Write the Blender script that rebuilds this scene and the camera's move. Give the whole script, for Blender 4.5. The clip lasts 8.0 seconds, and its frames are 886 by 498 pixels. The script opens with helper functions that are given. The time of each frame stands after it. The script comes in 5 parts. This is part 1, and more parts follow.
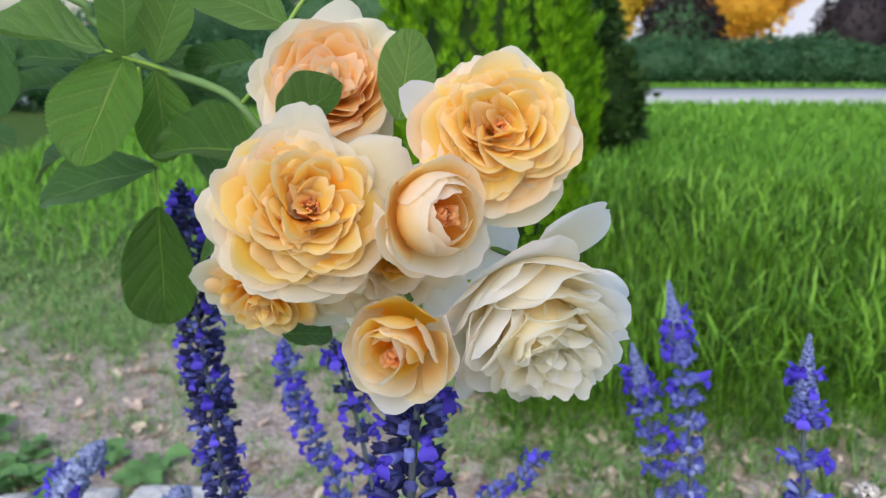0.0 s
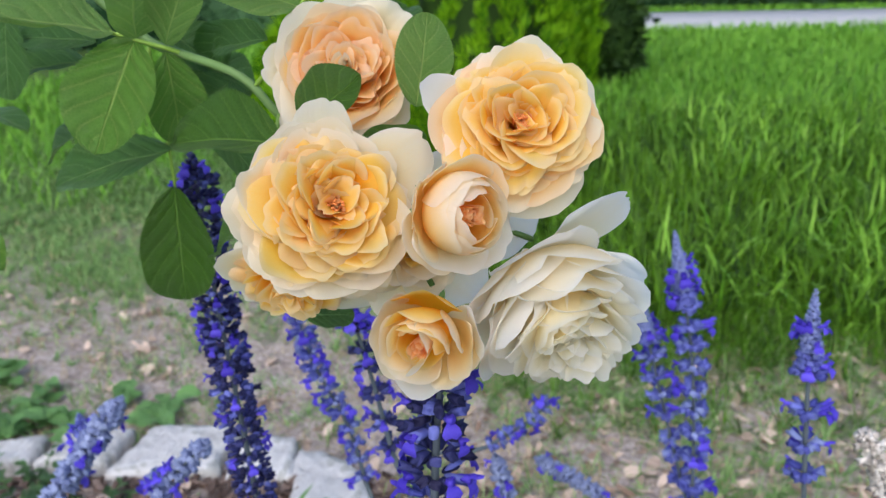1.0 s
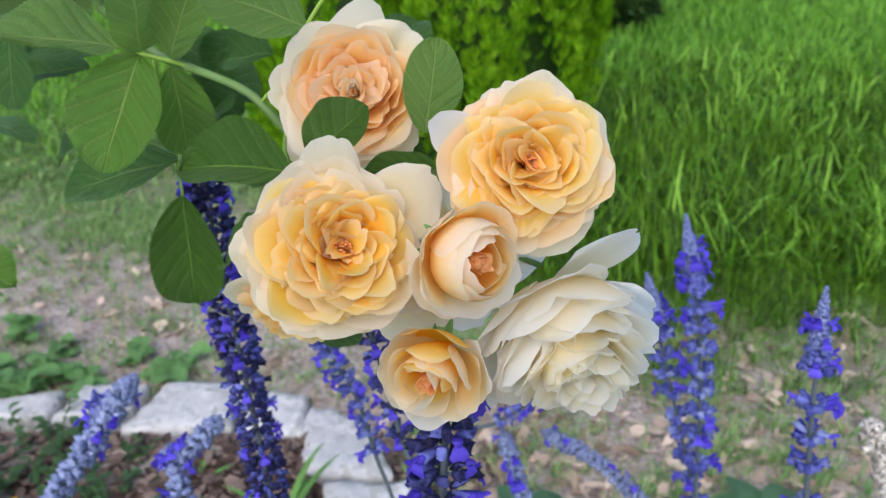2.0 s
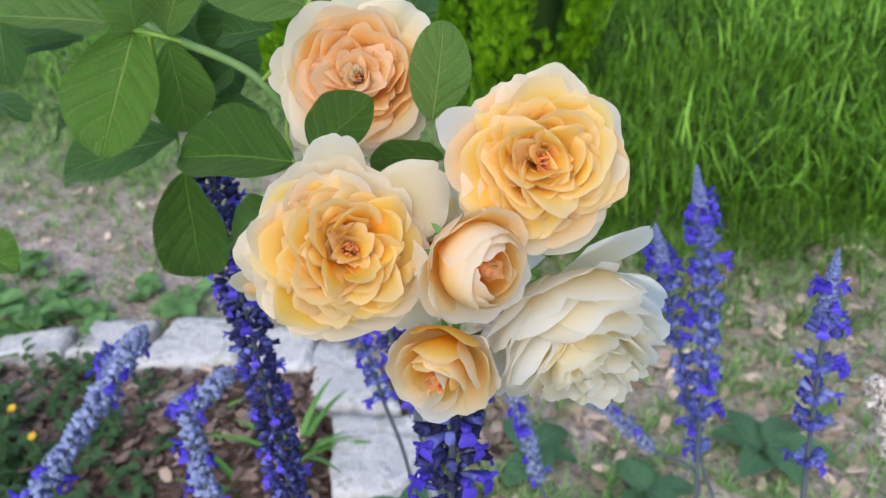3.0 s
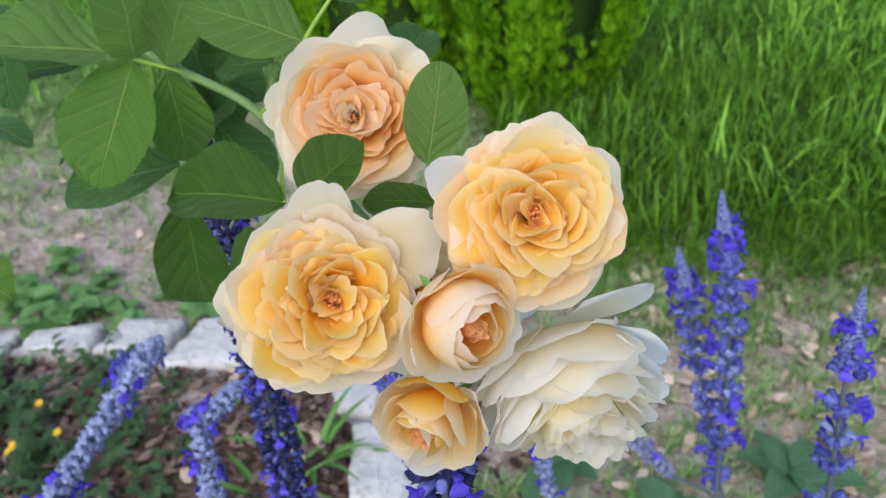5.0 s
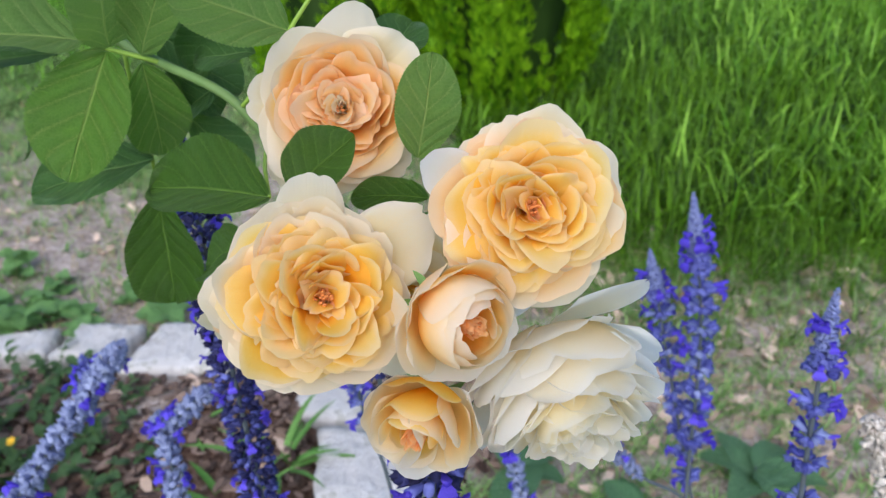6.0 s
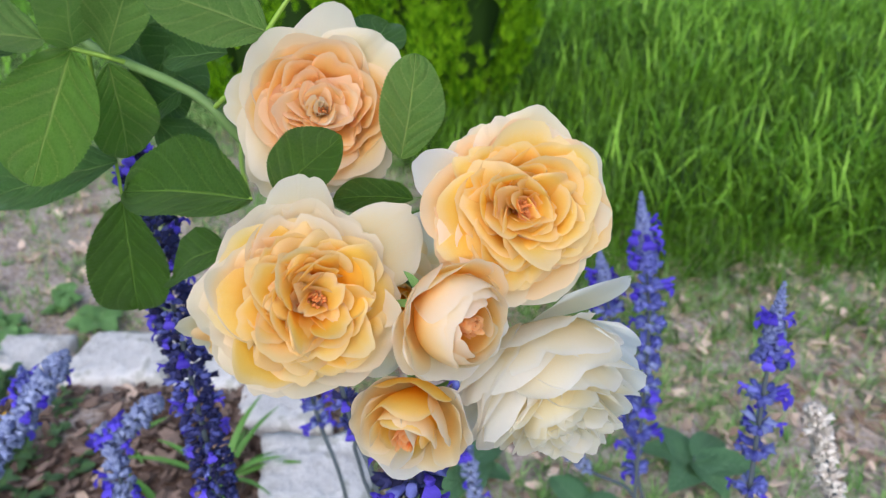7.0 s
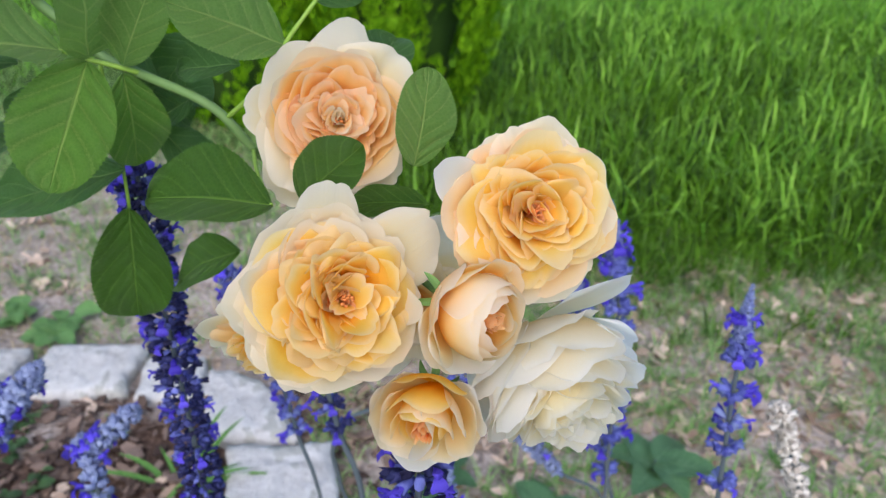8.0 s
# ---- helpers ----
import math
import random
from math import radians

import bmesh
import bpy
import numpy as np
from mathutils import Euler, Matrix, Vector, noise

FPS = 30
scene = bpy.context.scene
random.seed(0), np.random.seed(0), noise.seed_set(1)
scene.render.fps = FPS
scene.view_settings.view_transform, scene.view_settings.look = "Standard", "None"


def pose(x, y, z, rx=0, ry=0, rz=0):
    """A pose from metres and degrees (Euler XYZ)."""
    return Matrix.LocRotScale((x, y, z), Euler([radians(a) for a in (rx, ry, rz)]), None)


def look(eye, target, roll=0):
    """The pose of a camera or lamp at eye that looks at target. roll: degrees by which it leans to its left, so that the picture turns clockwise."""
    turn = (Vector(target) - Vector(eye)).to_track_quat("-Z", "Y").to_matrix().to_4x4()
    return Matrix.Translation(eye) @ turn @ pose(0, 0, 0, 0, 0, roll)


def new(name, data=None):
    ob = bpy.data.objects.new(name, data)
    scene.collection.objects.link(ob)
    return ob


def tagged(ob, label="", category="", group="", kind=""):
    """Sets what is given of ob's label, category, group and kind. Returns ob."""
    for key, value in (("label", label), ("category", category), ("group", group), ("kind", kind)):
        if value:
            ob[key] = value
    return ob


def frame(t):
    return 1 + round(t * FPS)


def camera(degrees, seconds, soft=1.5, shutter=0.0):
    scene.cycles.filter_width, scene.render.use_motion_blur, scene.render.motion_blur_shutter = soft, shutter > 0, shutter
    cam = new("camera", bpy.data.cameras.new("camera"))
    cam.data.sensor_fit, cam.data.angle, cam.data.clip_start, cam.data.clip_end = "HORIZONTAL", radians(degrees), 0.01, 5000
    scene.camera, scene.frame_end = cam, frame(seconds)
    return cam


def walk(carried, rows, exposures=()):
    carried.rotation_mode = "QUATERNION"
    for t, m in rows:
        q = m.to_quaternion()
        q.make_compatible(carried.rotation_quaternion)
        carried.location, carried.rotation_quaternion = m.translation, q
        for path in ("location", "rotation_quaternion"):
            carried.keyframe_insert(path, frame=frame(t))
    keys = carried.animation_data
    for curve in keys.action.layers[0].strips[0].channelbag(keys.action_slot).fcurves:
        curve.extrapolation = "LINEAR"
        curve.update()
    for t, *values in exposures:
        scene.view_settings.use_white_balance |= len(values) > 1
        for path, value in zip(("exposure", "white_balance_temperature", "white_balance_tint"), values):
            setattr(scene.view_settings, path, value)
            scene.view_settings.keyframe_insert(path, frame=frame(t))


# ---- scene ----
cam = camera(59.8, 8.0, soft=1.25)
PATH = [
    (0, (0.0493, 0.2159, 1.3600), (0.0068, 3.4782, 0.4046), -0.0),
    (0.5, (0.0391, 0.2108, 1.3651), (0.0136, 3.4255, 0.2584), -0.5),
    (1, (0.0391, 0.2193, 1.3855), (0.0034, 3.3830, 0.1445), -1.1),
    (1.2, (0.0374, 0.2210, 1.3940), (-0.0085, 3.3745, 0.1224), -1.3),
    (2.3, (0.0408, 0.2414, 1.4263), (-0.0493, 3.2674, -0.1207), -1.2),
    (2.5, (0.0408, 0.2448, 1.4314), (-0.0493, 3.2351, -0.1853), -1.4),
    (3, (0.0391, 0.2550, 1.4416), (-0.0697, 3.1756, -0.2958), -1.7),
    (3.5, (0.0476, 0.2720, 1.4501), (-0.1037, 3.1637, -0.3315), -2.2),
    (4, (0.0612, 0.2788, 1.4535), (-0.1513, 3.1705, -0.3230), -2.2),
    (4.5, (0.0612, 0.2754, 1.4535), (-0.2057, 3.1756, -0.2992), -1.9),
    (5.8, (0.0425, 0.2788, 1.4467), (-0.0884, 3.2130, -0.2652), -0.1),
    (6, (0.0425, 0.2805, 1.4450), (-0.0374, 3.2164, -0.2669), 0.2),
    (6.5, (0.0374, 0.2839, 1.4433), (0.1003, 3.2215, -0.2686), 1.1),
    (7, (0.0221, 0.2788, 1.4450), (0.2278, 3.2164, -0.2550), 2.1),
    (7.5, (0.0136, 0.2720, 1.4501), (0.3349, 3.2130, -0.2261), 2.8),
    (8, (-0.0034, 0.2635, 1.4501), (0.3978, 3.2079, -0.2023), 3.6),
]
walk(cam, [(t, look(eye, target, roll)) for t, eye, target, roll in PATH])
cam.data.dof.use_dof = True
cam.data.dof.focus_distance = 0.29
cam.data.dof.aperture_fstop = 18.0

# ---- light ----
SUN_EL, SUN_AZ = 44.0, 196.0
world = bpy.data.worlds.new("world")
scene.world = world
world.use_nodes = True
wn = world.node_tree
sky = wn.nodes.new("ShaderNodeTexSky")
sky.sky_type = 'NISHITA'
sky.sun_disc = False
sky.sun_elevation, sky.sun_rotation = radians(SUN_EL), radians(SUN_AZ)
sky.air_density, sky.dust_density, sky.ozone_density = 1.0, 2.0, 1.2
wn.links.new(sky.outputs[0], wn.nodes["Background"].inputs[0])
wn.nodes["Background"].inputs[1].default_value = 0.15

sun = new("sun", bpy.data.lights.new("sun", "SUN"))
sun.data.energy, sun.data.angle, sun.data.color = 1.3, radians(70), (0.93, 0.93, 1.0)
sun.matrix_world = look((0, 0, 0), (-math.sin(radians(SUN_AZ)) * math.cos(radians(SUN_EL)), -math.cos(radians(SUN_AZ)) * math.cos(radians(SUN_EL)), -math.sin(radians(SUN_EL))))
scene.view_settings.exposure = 0.60


# ---- materials ----
class Nodes:
    """A short way to wire a material."""

    def __init__(self, name, rough=0.6, spec=0.3):
        self.mat = bpy.data.materials.new(name)
        self.mat.use_nodes = True
        self.t = self.mat.node_tree
        self.bsdf = self.t.nodes["Principled BSDF"]
        self.out = self.t.nodes["Material Output"]
        self.bsdf.inputs["Roughness"].default_value = rough
        self.bsdf.inputs["Specular IOR Level"].default_value = spec

    def add(self, kind, **values):
        n = self.t.nodes.new(kind)
        for k, v in values.items():
            n.inputs[k.replace("_", " ")].default_value = v
        return n

    def link(self, a, b):
        self.t.links.new(a, b)

    def math(self, op, a, b=None, c=None):
        n = self.t.nodes.new("ShaderNodeMath")
        n.operation = op
        for i, v in enumerate((a, b, c)):
            if v is None:
                continue
            if isinstance(v, (int, float)):
                n.inputs[i].default_value = v
            else:
                self.link(v, n.inputs[i])
        return n.outputs[0]

    def ramp(self, fac, stops):
        n = self.t.nodes.new("ShaderNodeValToRGB")
        els = n.color_ramp.elements
        while len(els) < len(stops):
            els.new(0.5)
        for e, (p, c) in zip(els, stops):
            e.position, e.color = p, (*c, 1)
        self.link(fac, n.inputs[0])
        return n.outputs[0]

    def mix(self, fac, a, b, kind="MIX"):
        n = self.t.nodes.new("ShaderNodeMix")
        n.data_type, n.blend_type = "RGBA", kind
        for sock, v in ((n.inputs[0], fac), (n.inputs[6], a), (n.inputs[7], b)):
            if isinstance(v, (int, float)):
                sock.default_value = v
            elif isinstance(v, tuple):
                sock.default_value = (*v, 1)
            else:
                self.link(v, sock)
        return n.outputs[2]

    def noise(self, scale, detail=4.0, vec=None, rough=0.55):
        n = self.add("ShaderNodeTexNoise", Scale=scale, Detail=detail, Roughness=rough)
        if vec is not None:
            self.link(vec, n.inputs["Vector"])
        return n.outputs["Fac"]

    def coords(self, which="Object"):
        return self.t.nodes.new("ShaderNodeTexCoord").outputs[which]

    def random(self):
        return self.t.nodes.new("ShaderNodeObjectInfo").outputs["Random"]

    def island(self):
        return self.t.nodes.new("ShaderNodeNewGeometry").outputs["Random Per Island"]

    def bump(self, height, strength=0.3, distance=0.001):
        n = self.add("ShaderNodeBump", Strength=strength, Distance=distance)
        self.link(height, n.inputs["Height"])
        self.link(n.outputs[0], self.bsdf.inputs["Normal"])
        return n.outputs[0]

    def colour(self, c):
        if isinstance(c, tuple):
            self.bsdf.inputs["Base Color"].default_value = (*c, 1)
        else:
            self.link(c, self.bsdf.inputs["Base Color"])

    def thin(self, c, amount, normal=None):
        """Lets light through, as a petal or a leaf does."""
        tr = self.add("ShaderNodeBsdfTranslucent")
        if isinstance(c, tuple):
            tr.inputs[0].default_value = (*c, 1)
        else:
            self.link(c, tr.inputs[0])
        if normal is not None:
            self.link(normal, tr.inputs["Normal"])
        m = self.add("ShaderNodeMixShader", Fac=amount)
        self.link(self.bsdf.outputs[0], m.inputs[1])
        self.link(tr.outputs[0], m.inputs[2])
        self.link(m.outputs[0], self.out.inputs[0])


def petal_material(name, deep, middle, pale, rim, through_light=0.5, glow=0.22):
    """Deep at the claw, paler outwards, palest in a thin line along the rim."""
    n = Nodes(name, 0.55, 0.15)
    uv = n.add("ShaderNodeSeparateXYZ")
    n.link(n.coords("UV"), uv.inputs[0])
    u, v = uv.outputs[0], uv.outputs[1]
    cloud = n.noise(70.0, 3.0)
    along = n.math("ADD", v, n.math("MULTIPLY", n.math("SUBTRACT", cloud, 0.5), 0.22))
    along = n.math("ADD", along, n.math("MULTIPLY", n.math("SUBTRACT", n.random(), 0.5), 0.26))
    col = n.ramp(along, [(0.40, deep), (0.68, middle), (0.88, pale), (1.0, tuple(0.4 * a + 0.6 * b for a, b in zip(pale, rim)))])
    across = n.math("ABSOLUTE", n.math("SUBTRACT", n.math("MULTIPLY", u, 2.0), 1.0))
    line = n.math("MAXIMUM", n.math("MULTIPLY", n.math("SUBTRACT", v, 0.90), 9.0), n.math("MULTIPLY", n.math("MULTIPLY", n.math("SUBTRACT", across, 0.93), 12.0), v))
    line = n.math("MINIMUM", n.math("MAXIMUM", line, 0.0), 1.0)
    col = n.mix(n.math("MULTIPLY", line, 0.75), col, rim)
    # fine veins that run from the claw to the rim
    vec = n.add("ShaderNodeCombineXYZ")
    n.link(n.math("MULTIPLY", u, 34.0), vec.inputs[0])
    n.link(n.math("MULTIPLY", v, 1.6), vec.inputs[1])
    n.link(n.math("MULTIPLY", n.random(), 40.0), vec.inputs[2])
    veins = n.noise(1.0, 4.0, vec.outputs[0])
    col = n.mix(n.math("MULTIPLY", veins, 0.16), col, middle)
    # a few small pinkish scratches and specks of age
    fleck = n.math("GREATER_THAN", n.noise(210.0, 2.0), 0.79)
    col = n.mix(n.math("MULTIPLY", fleck, 0.35), col, (0.75, 0.30, 0.12))
    n.colour(col)
    nor = n.bump(n.math("ADD", n.math("MULTIPLY", veins, 0.8), n.math("MULTIPLY", n.noise(420.0, 3.0), 0.35)), 0.35, 0.0006)
    n.thin(n.mix(glow, col, deep), through_light, nor)
    return n.mat


PETAL_APRICOT = petal_material("petal_apricot", (0.99, 0.49, 0.018), (0.98, 0.67, 0.11), (0.97, 0.78, 0.28), (0.94, 0.86, 0.60), 0.6)
PETAL_PEACH = petal_material("petal_peach", (0.99, 0.55, 0.11), (0.99, 0.70, 0.27), (0.98, 0.75, 0.42), (0.95, 0.81, 0.65), 0.6)
PETAL_PALE = petal_material("petal_pale", (0.95, 0.66, 0.24), (0.91, 0.76, 0.45), (0.88, 0.81, 0.63), (0.87, 0.84, 0.76), 0.55)
PETAL_WHITE = petal_material("petal_white", (0.95, 0.83, 0.54), (0.94, 0.89, 0.76), (0.94, 0.94, 0.92), (0.94, 0.95, 0.98), 0.66, 0.06)
PETAL_BUD = petal_material("petal_bud", (0.99, 0.60, 0.11), (0.98, 0.77, 0.36), (0.96, 0.86, 0.63), (0.94, 0.91, 0.84), 0.6)
PETAL_CREAM = petal_material("petal_cream", (0.97, 0.80, 0.40), (0.95, 0.88, 0.65), (0.94, 0.92, 0.84), (0.94, 0.95, 0.96), 0.68, 0.12)
PETAL_HEART = petal_material("petal_heart", (0.98, 0.30, 0.05), (0.99, 0.46, 0.13), (0.98, 0.61, 0.26), (0.97, 0.74, 0.45), 0.55)


def leaf_material(name, dark, light, vein, count=5.5, gloss=0.5, lit=0.25):
    n = Nodes(name, gloss, 0.8)
    uv = n.add("ShaderNodeSeparateXYZ")
    n.link(n.coords("UV"), uv.inputs[0])
    across = n.math("ABSOLUTE", n.math("SUBTRACT", n.math("MULTIPLY", uv.outputs[0], 2.0), 1.0))
    v = uv.outputs[1]
    wob = n.math("MULTIPLY", n.math("SUBTRACT", n.noise(110.0, 3.0), 0.5), 0.6)
    p = n.math("FRACT", n.math("ADD", n.math("SUBTRACT", n.math("MULTIPLY", v, count), n.math("MULTIPLY", across, 1.9)), wob))
    side = n.math("ABSOLUTE", n.math("SUBTRACT", p, 0.5))
    sidevein = n.math("SUBTRACT", 1.0, n.math("MINIMUM", n.math("MULTIPLY", side, 15.0), 1.0))
    mid = n.math("SUBTRACT", 1.0, n.math("MINIMUM", n.math("MULTIPLY", across, n.math("ADD", 11.0, n.math("MULTIPLY", v, 22.0))), 1.0))
    vein_mask = n.math("MAXIMUM", n.math("MULTIPLY", sidevein, 0.8), mid)
    cells = n.add("ShaderNodeTexVoronoi", Scale=520.0)
    cells.feature = 'DISTANCE_TO_EDGE'
    n.link(n.coords(), cells.inputs["Vector"])
    net = n.math("MINIMUM", n.math("MULTIPLY", cells.outputs["Distance"], 5.0), 1.0)
    patch = n.noise(55.0, 4.0)
    col = n.mix(n.math("ADD", n.math("MULTIPLY", patch, 0.7), n.math("MULTIPLY", n.random(), 0.3)), dark, light)
    col = n.mix(n.math("MULTIPLY", n.math("SUBTRACT", 1.0, net), 0.12), col, vein)
    col = n.mix(n.math("MULTIPLY", vein_mask, 0.85), col, vein)
    n.colour(col)
    pillow = n.math("POWER", n.math("MULTIPLY", side, 2.0), 0.6)
    height = n.math("ADD", n.math("MULTIPLY", net, 0.02), n.math("ADD", n.math("MULTIPLY", pillow, 0.9), n.math("MULTIPLY", n.noise(75.0, 1.0), 0.7)))
    height = n.math("SUBTRACT", height, n.math("MULTIPLY", mid, 0.9))
    nor = n.bump(height, 0.9, 0.0034)
    n.thin(n.mix(0.5, col, (0.25, 0.5, 0.04)), lit, nor)
    return n.mat


ROSE_LEAF = leaf_material("rose_leaf", (0.085, 0.27, 0.034), (0.25, 0.52, 0.08), (0.54, 0.74, 0.20), gloss=0.34, lit=0.38)
# lighter copy for some leaflets: the sky's sheen is put into the colour
ROSE_LEAF_SKYLIT = leaf_material("rose_leaf_skylit", (0.125, 0.32, 0.058), (0.32, 0.57, 0.14), (0.60, 0.77, 0.25), gloss=0.34, lit=0.42)
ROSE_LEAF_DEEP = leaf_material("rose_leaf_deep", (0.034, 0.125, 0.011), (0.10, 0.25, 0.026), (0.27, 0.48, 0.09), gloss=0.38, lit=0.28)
# leaflets at the back: the shade among the leaves is put into this green
ROSE_LEAF_SHADED = leaf_material("rose_leaf_shaded", (0.042, 0.155, 0.034), (0.13, 0.32, 0.08), (0.32, 0.54, 0.19), gloss=0.38, lit=0.28)
SAGE_LEAF = leaf_material("sage_leaf", (0.045, 0.15, 0.06), (0.10, 0.26, 0.11), (0.20, 0.37, 0.19), 8.0, 0.55)
WEED_LEAF = leaf_material("weed_leaf", (0.116, 0.302, 0.0698), (0.232, 0.489, 0.14), (0.349, 0.581, 0.232), 5.0, 0.6)
COVER_LEAF = leaf_material("cover_leaf", (0.0448, 0.125, 0.0394), (0.0986, 0.234, 0.0752), (0.179, 0.323, 0.108), 5.0, 0.5)


def simple(name, a, b, scale, rough=0.7, bump=0.3, dist=0.002, lit=0.0, spec=0.25, vary="island"):
    n = Nodes(name, rough, spec)
    f = n.math("ADD", n.math("MULTIPLY", n.noise(scale, 5.0), 0.8), n.math("MULTIPLY", n.noise(scale * 0.13, 3.0), 0.5))
    r = n.island() if vary == "island" else n.random()
    f = n.math("ADD", n.math("SUBTRACT", f, 0.2), n.math("MULTIPLY", n.math("SUBTRACT", r, 0.5), 0.9))
    col = n.mix(f, a, b)
    n.t.nodes[-1].clamp_factor = True
    n.colour(col)
    nor = n.bump(n.noise(scale * 2.2, 5.0), bump, dist)
    if lit:
        n.thin(col, lit, nor)
    return n.mat


CANE = simple("cane", (0.078, 0.172, 0.0389), (0.156, 0.264, 0.093), 60, 0.5, 0.2, 0.0005)
PETIOLE = simple("petiole", (0.208, 0.374, 0.0519), (0.333, 0.478, 0.104), 90, 0.5, 0.2, 0.0004)
CALYX_GREEN = simple("sepal_green", (0.083, 0.199, 0.0415), (0.183, 0.315, 0.0996), 80, 0.6, 0.2, 0.0004)
STAMEN = simple("stamen", (0.32, 0.06, 0.02), (0.72, 0.27, 0.08), 300, 0.7, 0.2, 0.0003)
SAGE_STEM = simple("sage_stem", (0.0747, 0.0913, 0.124), (0.141, 0.183, 0.166), 70, 0.7, 0.3, 0.0004)
SAGE_CALYX = simple("sage_calyx", (0.055, 0.065, 0.31), (0.20, 0.235, 0.66), 150, 0.7, 0.3, 0.0004, 0.1, vary="object")
SAGE_CALYX_DARK = simple("sage_calyx_dark", (0.011, 0.010, 0.045), (0.065, 0.075, 0.27), 150, 0.6, 0.3, 0.0004, 0.1, vary="object")
SAGE_CALYX_PALE = simple("sage_calyx_pale", (0.187, 0.231, 0.44), (0.363, 0.429, 0.66), 150, 0.8, 0.3, 0.0004, 0.1, vary="object")
SAGE_TIP = simple("sage_tip", (0.138, 0.175, 0.425), (0.325, 0.388, 0.688), 150, 0.8, 0.3, 0.0004, 0.1, vary="object")
SAGE_COROLLA = simple("sage_corolla", (0.06, 0.035, 0.48), (0.17, 0.12, 0.88), 120, 0.5, 0.2, 0.0004, 0.3, vary="object")
DRIED = simple("dried_calyx", (0.46, 0.41, 0.37), (0.84, 0.80, 0.76), 140, 0.9, 0.4, 0.0005, vary="object")
YELLOW = simple("yellow_petal", (0.622, 0.349, 0.0166), (0.747, 0.515, 0.0415), 80, 0.6, 0.2, 0.0005, 0.2)
BARK_CHIP = simple("bark_chip", (0.035, 0.020, 0.016), (0.29, 0.205, 0.165), 40, 0.9, 0.5, 0.004)
DRY_LEAF = simple("dry_leaf", (0.24, 0.156, 0.108), (0.792, 0.624, 0.504), 40, 0.8, 0.4, 0.003, 0.1)
GRASS_TALL = simple("grass_tall", (0.010, 0.038, 0.003), (0.18, 0.40, 0.022), 6, 0.5, 0.1, 0.001, 0.3)
GRASS_LONG = simple("grass_long", (0.12, 0.32, 0.022), (0.36, 0.66, 0.08), 6, 0.42, 0.1, 0.001, 0.35)
GRASS_FAR = simple("grass_far", (0.112, 0.3, 0.025), (0.263, 0.537, 0.0625), 3, 0.6, 0.1, 0.001, 0.3)
GRASS_SHORT = simple("grass_short", (0.0941, 0.235, 0.0538), (0.377, 0.551, 0.202), 6, 0.6, 0.1, 0.001, 0.25)
GRASS_DRY = simple("grass_dry", (0.335, 0.268, 0.134), (0.581, 0.48, 0.29), 6, 0.8, 0.1, 0.001, 0.1)
CONIFER = simple("conifer_scale_leaf", (0.0495, 0.187, 0.0022), (0.319, 0.605, 0.0132), 9, 0.6, 0.2, 0.003, 0.4)
# leaf of the dark bush, and the painted shade inside the lime conifers
CONIFER_DARK = simple("conifer_dark_leaf_and_shade", (0.010, 0.034, 0.005), (0.045, 0.100, 0.015), 9, 0.7, 0.2, 0.003, 0.15)
BARK = simple("bark", (0.0498, 0.0373, 0.0291), (0.133, 0.0996, 0.0747), 14, 0.9, 0.6, 0.01)
HEDGE = simple("hedge_leaf", (0.0208, 0.0726, 0.026), (0.0882, 0.198, 0.0777), 1.2, 0.6, 0.2, 0.01, 0.15)
AUTUMN_YELLOW = simple("autumn_yellow_leaf", (0.72, 0.45, 0.03), (0.90, 0.75, 0.10), 1.0, 0.6, 0.2, 0.01, 0.3)
AUTUMN = simple("autumn_leaf", (0.70, 0.28, 0.02), (0.92, 0.62, 0.06), 1.0, 0.6, 0.2, 0.01, 0.3)
PURPLE_BUSH = simple("dark_bush_leaf", (0.0149, 0.0124, 0.0133), (0.0581, 0.0415, 0.0456), 1.5, 0.6, 0.2, 0.01, 0.1)
ROADWAY = simple("pale_concrete", (0.425, 0.419, 0.419), (0.575, 0.569, 0.569), 1.5, 0.85, 0.3, 0.003)
WALL_PAINT = simple("wall_paint", (0.62, 0.62, 0.70), (0.70, 0.70, 0.78), 1.2, 0.8, 0.2, 0.003)
ROOFING = simple("roofing", (0.249, 0.241, 0.257), (0.349, 0.34, 0.357), 3, 0.9, 0.4, 0.01)
GLASS_DARK = simple("window_glass", (0.0415, 0.0498, 0.0581), (0.0664, 0.0747, 0.083), 1, 0.1, 0.0, 0.001, spec=0.6)


